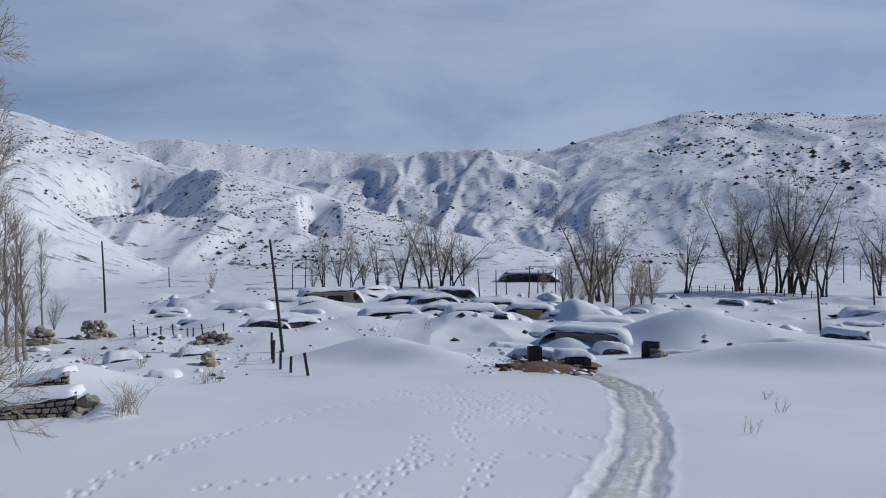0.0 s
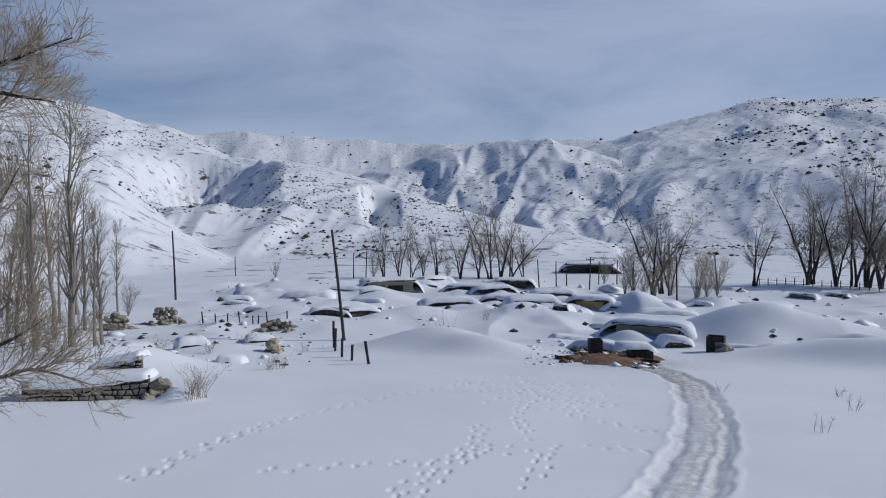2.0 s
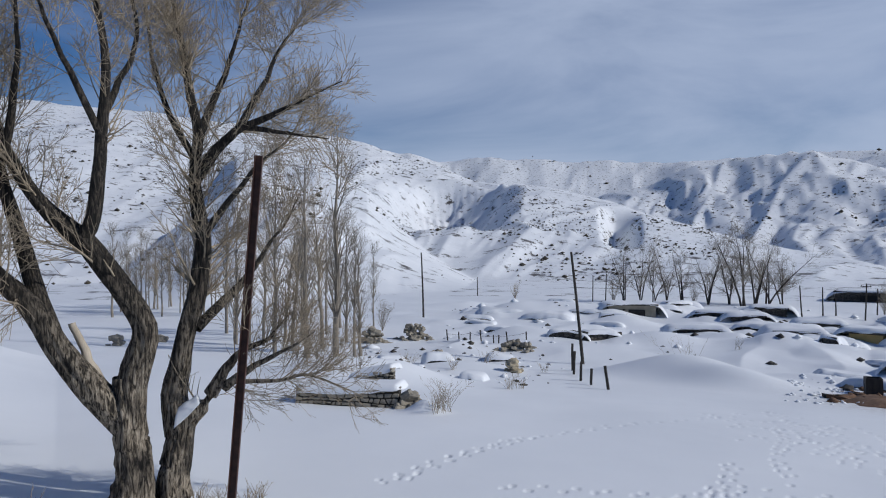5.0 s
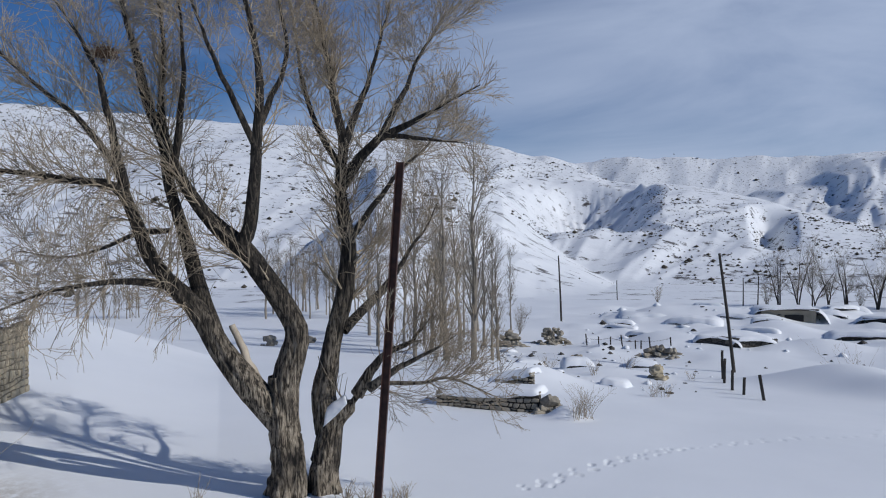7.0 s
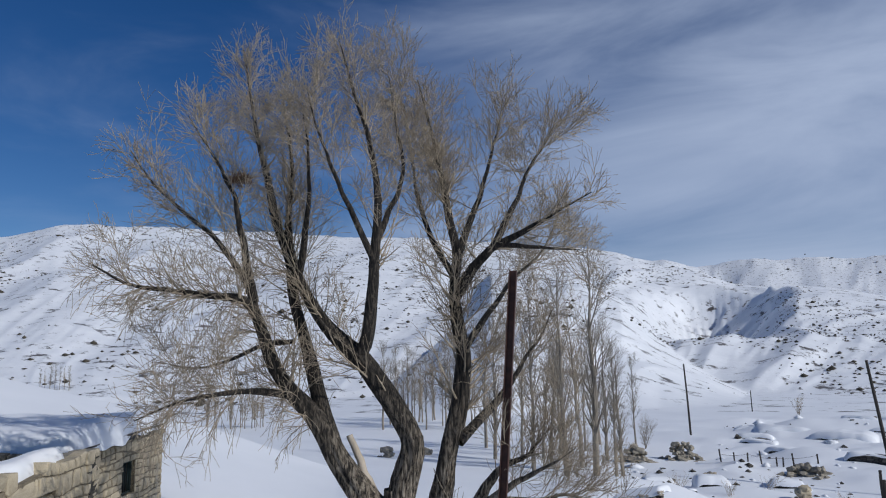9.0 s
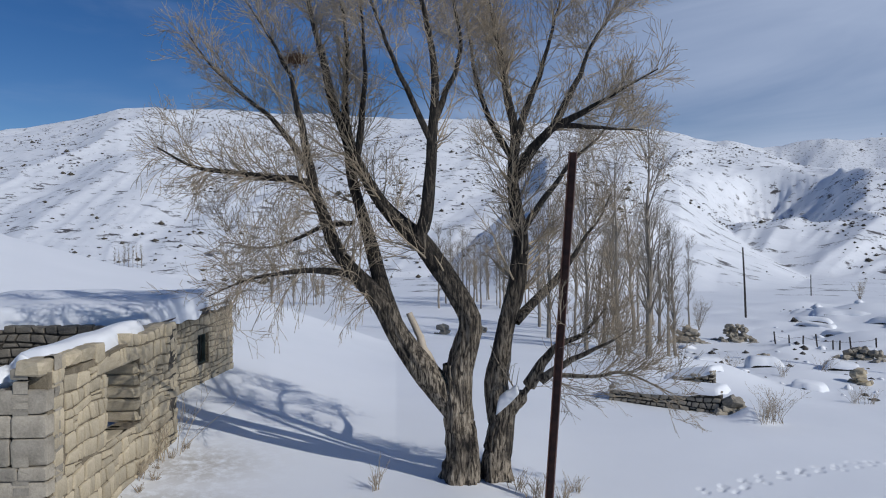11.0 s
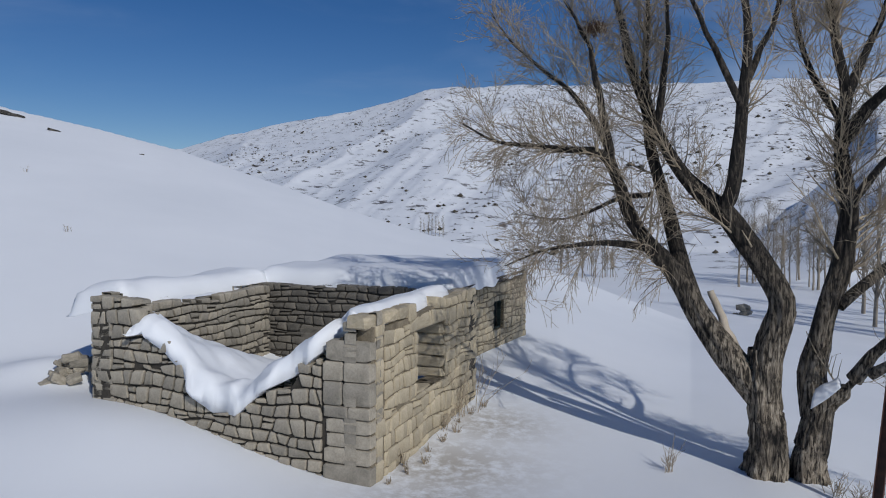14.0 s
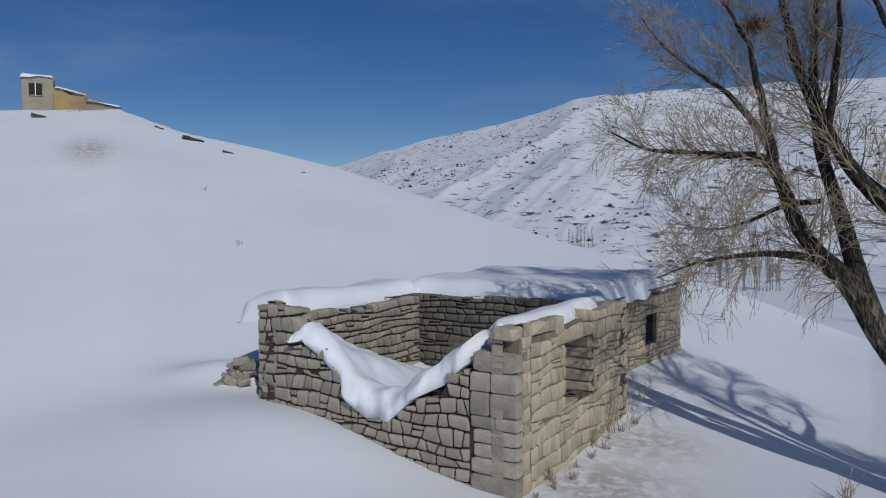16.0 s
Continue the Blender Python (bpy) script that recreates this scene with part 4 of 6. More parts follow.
def core_wall(name, a, b, thick, top, base, mat, parent=None, holes=(), n=60, label=""):
    """The mortar body of a wall: columns along it, cut by its openings."""
    a, b = Vector((a[0], a[1])), Vector((b[0], b[1]))
    d = b - a
    ln = d.length
    u = d / ln
    nn = Vector((u.y, -u.x)) * (thick / 2)
    cuts = sorted({*np.linspace(0, ln, n).round(3).tolist(), *[h[0] for h in holes], *[h[1] for h in holes]})
    V, F = [], []
    for s0, s1 in zip(cuts[:-1], cuts[1:]):
        mid = (s0 + s1) / 2
        spans = [(min(base(s0), base(s1)) - 0.5, None)]
        for h0, h1, z0, z1 in holes:
            if h0 <= mid <= h1:
                spans = [(spans[0][0], z0), (z1, None)]
        for lo, hi in spans:
            t0, t1 = (top(s0), top(s1)) if hi is None else (hi, hi)
            if max(t0, t1) <= lo:
                continue
            k = len(V)
            for s, t in ((s0, t0), (s1, t1)):
                p = a + u * s
                for sg in (1, -1):
                    V += [(p.x + nn.x * sg, p.y + nn.y * sg, lo), (p.x + nn.x * sg, p.y + nn.y * sg, max(t, lo + 0.01))]
            F += [(k, k + 4, k + 5, k + 1), (k + 2, k + 3, k + 7, k + 6), (k + 1, k + 5, k + 7, k + 3), (k, k + 2, k + 6, k + 4), (k, k + 1, k + 3, k + 2), (k + 4, k + 6, k + 7, k + 5)]
    me = quad_mesh(name, V, F)
    bm = bmesh.new()
    bm.from_mesh(me)
    bmesh.ops.remove_doubles(bm, verts=bm.verts, dist=0.0005)
    bm.to_mesh(me)
    bm.free()
    return part_mesh(name, me, mat, parent, label, False)


# ---- the old two-trunked willow ----
def build_willow():
    rng = np.random.default_rng(7)
    az, r0 = radians(46.0), 14.3
    x, y = -math.sin(az) * r0, math.cos(az) * r0
    e = thing("willow_tree", Matrix.Translation((x, y, 0.05)) @ Matrix.Rotation(az, 4, "Z"), "old bare willow with two gnarled trunks and pale torn bark", "tree")
    limbs = {
        "trunk": [(-0.22, 0, -0.18), (-0.16, 0, 0.57), (-0.2, 0, 1.25), (-0.27, 0, 1.93), (-0.33, 0, 2.38)],
        "trunk_b": [(0.53, 0.3, -0.27), (0.53, 0.3, 0.29), (0.58, 0.3, 0.76), (0.64, 0.3, 1.28), (0.56, 0.3, 1.85)],
        "a1": [(-0.26, 0, 1.48), (-0.83, -0.05, 2.14), (-1.37, -0.1, 2.93), (-1.84, -0.15, 3.71), (-2.29, -0.2, 4.22), (-2.61, -0.3, 4.76), (-2.87, -0.4, 5.49), (-3.16, -0.6, 6.0), (-3.79, -0.8, 6.08), (-4.38, -1.1, 6.15), (-5.03, -1.4, 6.23), (-5.58, -1.7, 6.55)],
        "a1b": [(-1.53, -0.1, 3.21), (-1.78, 0.05, 3.93), (-1.99, 0.2, 4.73), (-2.43, 0.35, 6.09), (-2.53, 0.4, 6.84), (-2.81, 0.5, 7.67), (-3.04, 0.6, 8.66), (-3.28, 0.7, 9.55), (-3.5, 0.8, 10.73), (-3.74, 0.9, 11.83)],
        "a1c": [(-2.39, -0.2, 4.2), (-2.92, -0.7, 4.29), (-3.51, -1.2, 4.25), (-4.08, -1.7, 4.12), (-4.56, -2.1, 3.88)],
        "a1d": [(-2.9, -0.4, 5.54), (-3.27, -0.2, 6.42), (-3.82, 0, 7.17), (-4.56, 0.2, 7.83), (-5.39, 0.4, 8.57), (-5.92, 0.5, 9.3)],
        "a1e": [(-3.05, -0.3, 5.98), (-3.21, -0.6, 7.02), (-3.38, -0.9, 7.93), (-3.76, -1.1, 8.74), (-4.18, -1.2, 9.46)],
        "a1f": [(-2.35, 0.1, 5.22), (-3.02, 0.5, 5.17), (-3.65, 0.9, 4.94), (-4.52, 1.3, 4.73), (-5.55, 1.7, 4.86)],
        "a1g": [(-2.43, 0.35, 6.14), (-2.2, 0.1, 6.91), (-2.1, -0.1, 7.79), (-2.05, -0.3, 8.79), (-2.18, -0.5, 10.02)],
        "a2": [(-0.26, 0, 1.48), (-0.19, -0.05, 2.34), (0.01, -0.1, 3.09), (-0.11, -0.1, 3.53), (-0.47, -0.1, 4.14), (-0.87, -0.1, 4.75), (-1.07, -0.1, 4.97), (-1.59, 0, 5.41), (-2.0, 0.1, 5.95), (-2.37, 0.3, 6.71), (-2.58, 0.5, 7.68), (-2.56, 0.7, 9.07), (-2.84, 0.9, 10.79)],
        "a2b": [(-1.05, -0.1, 4.91), (-0.86, -0.3, 5.26), (-0.74, -0.5, 6.17), (-0.72, -0.6, 7.03), (-0.66, -0.7, 7.9), (-0.78, -0.8, 9.01), (-1.09, -0.9, 10.13), (-1.39, -1.0, 11.14)],
        "a2c": [(-0.72, -0.6, 6.97), (-0.42, -0.2, 7.79), (-0.16, 0.1, 8.7), (-0.3, 0.4, 10.03), (-0.5, 0.6, 11.15)],
        "a2d": [(-0.74, -0.6, 6.81), (-1.09, -0.9, 7.63), (-1.44, -1.2, 8.43), (-1.76, -1.4, 9.24), (-1.92, -1.5, 9.97)],
        "stub": [(-0.61, 0.05, 2.02), (-0.87, 0.1, 2.52), (-1.07, 0.1, 3.03), (-1.22, 0.1, 3.39)],
        "b1": [(0.62, 0.3, 1.16), (0.52, 0.3, 1.91), (0.65, 0.3, 2.49), (0.76, 0.3, 3.12), (0.96, 0.3, 3.76), (1.06, 0.3, 4.44), (1.1, 0.3, 4.93), (0.93, 0.3, 5.55), (0.85, 0.3, 6.24), (0.94, 0.3, 7.01), (0.79, 0.4, 7.81), (0.68, 0.5, 8.69), (0.46, 0.6, 9.74), (0.18, 0.7, 10.95)],
        "b1b": [(0.87, 0.3, 6.07), (1.29, 0, 6.67), (1.73, -0.3, 7.07), (2.32, -0.6, 7.33), (2.98, -0.8, 7.7), (3.51, -1, 7.98)],
        "b1c": [(0.97, 0.3, 6.95), (1.27, 0.7, 7.75), (1.64, 1, 8.71), (1.94, 1.3, 9.73), (2.18, 1.5, 10.85)],
        "b1d": [(1.67, -0.3, 7.03), (2.09, 0.2, 7.9), (2.6, 0.6, 8.88), (3.06, 0.9, 9.63), (3.44, 1.1, 10.25)],
        "b1f": [(0.91, 0.3, 6.48), (0.45, 0.7, 7.37), (0.2, 1.0, 8.31), (0.01, 1.2, 9.53), (-0.14, 1.4, 10.67)],
        "b1g": [(1.79, -0.3, 7.09), (2.52, -0.7, 6.96), (3.24, -1.0, 6.85)],
        "b1h": [(1.16, 0.3, 5.15), (1.64, 0.7, 5.81), (2.19, 1.1, 6.51), (2.9, 1.5, 7.14), (3.38, 1.8, 7.99)],
        "b1e": [(0.94, 0.3, 3.19), (1.29, 0.5, 3.52), (1.81, 0.8, 4.03), (2.29, 1.1, 4.62), (2.85, 1.5, 5.29), (3.17, 1.7, 5.9)],
        "b2": [(0.55, 0.3, 0.58), (0.7, 0.25, 1.3), (1.02, 0.1, 1.72), (1.34, -0.1, 2.14), (1.74, -0.2, 2.17), (2.44, -0.4, 2.19), (2.98, -0.5, 2.28), (3.81, -0.6, 1.92)],
        "b2b": [(1.17, 0, 1.94), (1.47, -0.1, 2.47), (1.78, -0.2, 2.78), (2.23, -0.3, 3.02), (2.66, -0.4, 3.53)],
        "b2c": [(1.43, -0.1, 2.08), (1.9, -0.5, 2.5), (2.48, -0.9, 2.85), (2.95, -1.2, 3.21)],
    }
    thick = {"trunk": (0.345, 0.22), "trunk_b": (0.275, 0.16), "a1": (0.25, 0.013), "a1b": (0.17, 0.011), "a1c": (0.075, 0.010), "a1d": (0.09, 0.010), "a1e": (0.09, 0.010), "a1f": (0.06, 0.010), "a1g": (0.09, 0.010),
             "a2": (0.25, 0.011), "a2b": (0.15, 0.010), "a2c": (0.07, 0.009), "a2d": (0.07, 0.009), "stub": (0.11, 0.07), "b1": (0.24, 0.011), "b1b": (0.13, 0.010), "b1c": (0.09, 0.010), "b1d": (0.08, 0.010),
             "b1f": (0.08, 0.010), "b1g": (0.06, 0.010), "b1h": (0.08, 0.010), "b1e": (0.11, 0.012), "b2": (0.25, 0.012), "b2b": (0.13, 0.012), "b2c": (0.09, 0.010)}
    P, R = [], []
    for i, (k, pts) in enumerate(limbs.items()):
        n = 40
        path = smooth_path(pts, n)
        t = np.linspace(0, 1, n)
        r0_, r1_ = thick[k]
        rad = r1_ + (r0_ - r1_) * (1 - t) ** 1.15
        if k.startswith("trunk"):
            rad = rad * (1 + 0.18 * np.exp(-np.linspace(0, 6, n)))
        if k == "b2":
            rad = r1_ + (r0_ - r1_) * np.where(t < 0.30, 1 - t * 1.7, np.maximum(0.17 * (1 - t) / 0.70, 0))
        big = r0_ > 0.15
        path = path + np.stack([fbm(t * 6, t * 0 + i, 1.0, 2, 3), fbm(t * 6, t * 0 + i + 40, 1.0, 2, 4), t * 0], 1) * 0.04 * (t * (1 - t) * 4)[:, None]
        V, F = bark_tube(path, rad, 64 if big else 10, (0.34 if k.startswith("trunk") else 0.24) if big else 0.12, 20 + i)
        nm = "trunk" if k.startswith("trunk") else "broken_stub" if k == "stub" else "limb"
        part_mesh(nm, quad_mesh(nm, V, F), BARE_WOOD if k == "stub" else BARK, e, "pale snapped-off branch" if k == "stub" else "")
        if k not in ("trunk", "trunk_b", "stub"):
            P.append(path[::3])
            R.append(rad[::3])
    P, R = np.array(P), np.array(R)
    P1, R1 = sprout(rng, P, R, 380, 0.28, 1.45, 48, 0.60, 0.10, 9, 0.15, 0.006)
    Px, Rx = sprout(rng, P, R, 260, 0.66, 0.85, 42, 0.35, 0.09, 9, 0.5, 0.005)
    P1, R1 = np.vstack([P1, Px]), np.vstack([R1, Rx])
    P2, R2 = sprout(rng, P1, R1, 3000, 0.12, 0.75, 40, 0.30, 0.11, 6, 0.5, 0.0045)
    P2b, R2b = sprout(rng, P, R, 260, 0.25, 1.0, 60, 0.35, 0.11, 6, 0.2, 0.005)
    Q, QR = np.vstack([P2, P2b]), np.vstack([R2, R2b])
    P3, R3 = sprout(rng, Q, QR, 13000, 0.1, 0.46, 38, 0.12, 0.11, 4, 0.7, 0.004)
    P4, R4 = sprout(rng, P3, R3, 9000, 0.1, 0.27, 36, 0.05, 0.10, 3, 0.8, 0.0036)
    # hanging whips low on the side towards the house
    low = [list(limbs).index(k) - 2 for k in ("a1", "a1c", "a1f")]
    H, HR = sprout(rng, P[low], R[low], 120, 0.30, 1.2, 60, -1.1, 0.11, 6, 0.06, 0.006)
    H2, HR2 = sprout(rng, H, HR, 800, 0.2, 0.5, 30, -0.6, 0.12, 4, 0.6, 0.0042)
    v, f = tubes(P1, R1, 6)
    tagged(part_mesh("brushwood", quad_mesh("brushwood", v, f), TWIG, e), kind="stuff")
    v, f = joined([tubes(Q, QR, 4), tubes(P3, R3, 3), tubes(P4, R4, 3), tubes(H, HR, 4), tubes(H2, HR2, 3)])
    part_mesh("crown", quad_mesh("crown", v, f), TWIG, e, "dense haze of fine leafless twigs")
    return e


willow = build_willow()


def limb_snow(u0, d0, z0, u1, d1, z1, w, seed, label):
    """Snow caught on a limb of the willow."""
    m = willow.matrix_world
    a, b = m @ Vector((u0, d0, z0)), m @ Vector((u1, d1, z1))
    q = (b - a).normalized()
    n = Vector((-q.y, q.x, 0)).normalized() * w
    c = [tuple(a - n), tuple(b - n), tuple(b + n), tuple(a + n)]
    return tagged(snow_cap(c, 0.16, seed, 0.04, 16, 10, "limb_snow"), label, "snow", kind="stuff")


limb_snow(0.55, 0.12, 1.50, 0.98, 0.05, 1.90, 0.13, 3, "patch of snow caught in the fork of a willow")
limb_snow(-0.72, 0.0, 1.72, -0.38, 0.0, 1.66, 0.10, 4, "small patch of snow between two willow limbs")


def twig_nest():
    rng = np.random.default_rng(3)
    m = willow.matrix_world
    e = thing("twig_nest", Matrix.Translation(m @ Vector((-3.27, -0.88, 8.3))), "small ragged nest of reddish twigs in the willow crown", "nest")
    a = rng.normal(size=(160, 3)) * np.array([0.09, 0.09, 0.05])
    d = rng.normal(size=(160, 3)) * np.array([0.09, 0.09, 0.04])
    P = np.stack([a - d, a + rng.normal(size=(160, 3)) * 0.02, a + d], 1)
    v, f = tubes(P, np.full((160, 3), 0.007), 3)
    tagged(part_mesh("twig_mass", quad_mesh("twig_mass", v, f), EARTH, e), kind="stuff")


twig_nest()

# ---- the leaning steel post beside it ----
POST_FOOT, POST_TOP = Vector((-13.4 * math.sin(radians(39.76)), 13.4 * math.cos(radians(39.76)), -0.03)), Vector((-13.6 * math.sin(radians(37.69)), 13.6 * math.cos(radians(37.69)), 6.54))
pe = thing("steel_post", Matrix.Translation(POST_FOOT) @ Vector((0, 0, 1)).rotation_difference(POST_TOP - POST_FOOT).to_matrix().to_4x4() @ Matrix.Rotation(radians(30), 4, "Z") @ Matrix.Rotation(math.pi, 4, "X"),
           "leaning rust-brown steel post beside the willow", "post")


def channel_post(parent, length):
    bm = bmesh.new()
    w, d, t = 0.075, 0.055, 0.012
    prof = [(-w, -d), (w, -d), (w, d), (w - t, d), (w - t, -d + t), (-w + t, -d + t), (-w + t, d), (-w, d)]
    rows = [[bm.verts.new((px, py, z)) for px, py in prof] for z in (0.6, -length)]
    for i in range(8):
        j = (i + 1) % 8
        bm.faces.new((rows[0][i], rows[0][j], rows[1][j], rows[1][i]))
    bm.faces.new(rows[0][::-1])
    bm.faces.new(rows[1])
    return part("shaft", bm, RUST, parent, shade=False)


channel_post(pe, (POST_TOP - POST_FOOT).length)

# ---- other trees ----
POPLARS = [plain_tree("poplar", 30 + k, 15.0 - k, 0.20, "tall slender leafless poplar with upswept branches", GREY_TWIG, GREY_TWIG if k else TWIG, "upright", 34, 170, 480) for k in range(3)]
SPREADS = [plain_tree("bare_tree", 40 + k, 13.0, 0.26, "large leafless tree with dark spreading limbs standing in snow", DARK_WOOD, GREY_TWIG, "spread", 40, 300, 1300) for k in range(3)]
CLUMPS = [plain_tree("willow_thicket", 50 + k, 8.0, 0.16, "leafless many-stemmed willow thicket, straw grey", GREY_TWIG, TWIG, "clump", 70, 300, 700) for k in range(2)]
tr = random.Random(5)
first = {}


def plant(kind, k, az, r, h, group):
    src = kind[k % len(kind)]
    base_h = {"poplar": 15.0 - k % 3, "bare_tree": 13.0, "willow_thicket": 8.0}[src.name.split(".")[0]]
    s = h / base_h
    p = spot(az, r)
    m = Matrix.Translation(p) @ Matrix.Rotation(tr.uniform(0, 6.28), 4, "Z") @ Matrix.Diagonal((s * tr.uniform(0.85, 1.15), s * tr.uniform(0.85, 1.15), s, 1))
    if src.name not in first:
        first[src.name] = True
        src.matrix_world = m
        ob = src
    else:
        ob = copy_thing(src, m)
    return tagged(ob, group=group)


for az, r, h in ((34.4, 52, 13.5), (32.2, 54, 14.5), (33.3, 60, 12), (36.9, 53, 13), (35.6, 58, 14), (30.7, 54, 8.5), (30.2, 54.5, 7.5), (37.8, 62, 12), (38.8, 56, 10), (31.4, 66, 10), (36.2, 66, 12),
                 (34.9, 70, 12), (33.0, 72, 11), (39.9, 64, 11), (29.3, 72, 8), (40.6, 75, 11), (31.9, 78, 10)):
    plant(POPLARS, tr.randrange(3), az, r, h * 1.06, "poplars above the terrace")
for k in range(22):
    plant(POPLARS, tr.randrange(3), 41.5 + k * 0.33 + tr.uniform(-0.2, 0.2), tr.uniform(92, 112), tr.uniform(7.5, 11), "row of poplars on the field")
for k in range(16):
    plant(POPLARS, tr.randrange(3), (58.6, 61.0)[k % 2] + tr.uniform(-0.9, 0.9), tr.uniform(100, 112), tr.uniform(4.5, 6.0), "poplars across the field")
for k in range(7):
    plant(POPLARS, tr.randrange(3), 71.2 + k * 0.3, 240, tr.uniform(6, 8), "far poplars")
for k, (az, r, h) in enumerate(((-22.2, 116, 14), (-22.8, 118, 13), (-24.2, 114, 13), (-25.4, 116, 16), (-26.2, 117, 17), (-26.9, 114, 15), (-28.0, 112, 12), (-18.9, 112, 9.5), (-31.5, 120, 11), (-33, 118, 13))):
    plant(SPREADS, k, az, r, h, "tall trees beyond the village")
for k, (az, r, h) in enumerate(((9.6, 118, 8), (8.3, 117, 9.5), (7.2, 120, 8), (5.2, 116, 8), (3.4, 118, 10), (2.0, 120, 9), (1.0, 115, 11.5), (0.1, 119, 11), (-0.8, 121, 10), (-1.6, 122, 8), (6.3, 122, 8))):
    plant(SPREADS, k + 1, az, r, h, "trees at the head of the village")
for k, (az, r, h) in enumerate(((-11.5, 92, 11), (-12.3, 95, 10), (-12.9, 92, 9))):
    plant(SPREADS, k, az, r, h, "trees between the houses")
for k, (az, r, h) in enumerate(((-9.6, 94, 5), (-10.3, 92, 5.5), (-11.0, 90, 5), (-11.8, 89, 6), (-13.0, 90, 6), (-14.9, 80, 7), (-15.6, 79, 6), (-16.3, 80, 6), (-8.0, 110, 6), (10.3, 116, 5), (4.4, 118, 5), (18.0, 120, 4),
                                (34.4, 50, 4.0), (33.6, 50, 3.4), (35.2, 51, 3.5), (28.6, 74, 4.0))):
    plant(CLUMPS, k, az, r, h, "willow thickets")


# ---- the ruined stone house ----
def lerp_fn(*pairs):
    xs, ys = [p[0] for p in pairs], [p[1] for p in pairs]
    return lambda s: float(np.interp(s, xs, ys))


def build_ruin():
    rng = random.Random(11)
    C0, P1, B1, NW = (-11.71, 2.64), (-16.30, 6.36), (-20.14, 1.60), (-15.56, -2.10)
    F0, F1 = (-19.57, 7.63), (-22.59, 10.70)
    house = thing("ruined_house", Matrix(), "roofless ruined house of pale stone, half filled with snow", "ruined house")
    u = (Vector(P1) - Vector(C0)).normalized()
    back = (Vector(NW) - Vector(C0)).normalized()
    th = 0.5

    def inset(p, along, away):
        q = Vector(p) + u * along + back * away
        return (q.x, q.y)

    # front wall with the empty window; its outer face lies on the line C0-P1
    a, b = inset(C0, 0, th / 2), inset(P1, 0, th / 2)
    top = lerp_fn((0, 3.03), (0.5, 2.95), (1.5, 2.97), (3, 3.04), (5.9, 3.12))
    base = lerp_fn((0, 0.0), (1.5, -0.12), (6, -0.05))
    win = [(2.1, 3.72, 1.33, 2.60)]
    w = core_wall("wall", inset(C0, 0.12, th / 2), b, th - 0.06, lambda s: top(s) - 0.08, base, PALE_MORTAR, house, [(win[0][0] - 0.12, win[0][1] - 0.12, *win[0][2:])])
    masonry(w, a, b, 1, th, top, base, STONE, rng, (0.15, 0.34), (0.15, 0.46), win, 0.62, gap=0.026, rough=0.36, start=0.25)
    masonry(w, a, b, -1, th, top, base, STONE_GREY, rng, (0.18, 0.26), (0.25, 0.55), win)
    bl = block_set(STONE)
    rot = math.atan2(u.y, u.x)

    def single(name, s, z, size, away=0.0, parent=w, tilt=0.0, src=None):
        q = Vector(C0) + u * s + back * away
        ob = new(name, (src or bl)[rng.randrange(10)])
        ob.parent = parent
        ob.matrix_basis = Matrix.Translation((q.x, q.y, z)) @ Matrix.Rotation(rot, 4, "Z") @ Matrix.Rotation(tilt, 4, "Y") @ Matrix.Diagonal((*size, 1))
        return ob

    single("lintel", 2.95, 2.72, (2.25, 0.30, 0.24), 0.14)
    for k in range(5):
        for sgn, s in ((0, 2.02), (1, 3.80)):
            single("stone", s + rng.uniform(-0.03, 0.03), 1.45 + k * 0.24, (0.34, 0.80 if sgn else 0.46, 0.225), 0.42 if sgn else 0.25)
    single("sill", 2.9, 1.27, (1.7, 0.48, 0.14), 0.25, tilt=0.05)
    for s, wd in ((0.35, 0.75), (1.0, 0.5), (1.5, 0.45)):
        single("stone", s, 3.02, (wd, 0.44, 0.24), 0.25)
    # end return of the front wall
    for k in range(12):
        single("stone", 5.78, 0.0 + k * 0.255, (0.30, 0.50, 0.24), 0.25)
    # side wall, broken down in the middle
    ta = lerp_fn((0, 3.03), (0.4, 2.9), (0.6, 2.78), (0.72, 2.65), (0.95, 2.28), (1.40, 2.16), (1.53, 1.86), (2.0, 1.70), (2.5, 1.30), (2.7, 1.19), (3.15, 1.21), (3.6, 1.48), (3.8, 1.84), (4.1, 2.09), (4.36, 2.4),
                 (4.86, 2.64), (5.1, 3.1), (5.5, 3.2), (6.1, 3.27))
    sb = lerp_fn((0, 0.0), (1.5, 0.25), (2.8, 0.73), (3.55, 1.0), (6.1, 1.15))
    a2, b2 = inset(C0, th / 2, 0.0), inset(NW, th / 2, 0.0)
    w2 = core_wall("wall", inset(C0, th / 2, 0.3), b2, th - 0.12, lambda s: ta(s + 0.3) - 0.05, lambda s: sb(s + 0.3), SHADED_MORTAR, house)
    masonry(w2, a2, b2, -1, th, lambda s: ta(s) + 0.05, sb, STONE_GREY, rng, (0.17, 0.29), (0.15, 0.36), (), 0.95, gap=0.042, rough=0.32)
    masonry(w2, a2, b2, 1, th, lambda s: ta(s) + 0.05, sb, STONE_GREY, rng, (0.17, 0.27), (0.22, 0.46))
    # far side wall and rear wall, seen from inside
    a3, b3 = inset(NW, 0, -th / 2), inset(B1, 0, -th / 2)
    t3, bs3 = lerp_fn((0, 3.25), (1.0, 3.1), (1.4, 2.95), (3.4, 2.9), (5.9, 3.05)), lerp_fn((0, 0.8), (6, 0.8))
    w3 = core_wall("wall", a3, b3, th - 0.1, lambda s: t3(s) - 0.1, bs3, SHADED_MORTAR, house)
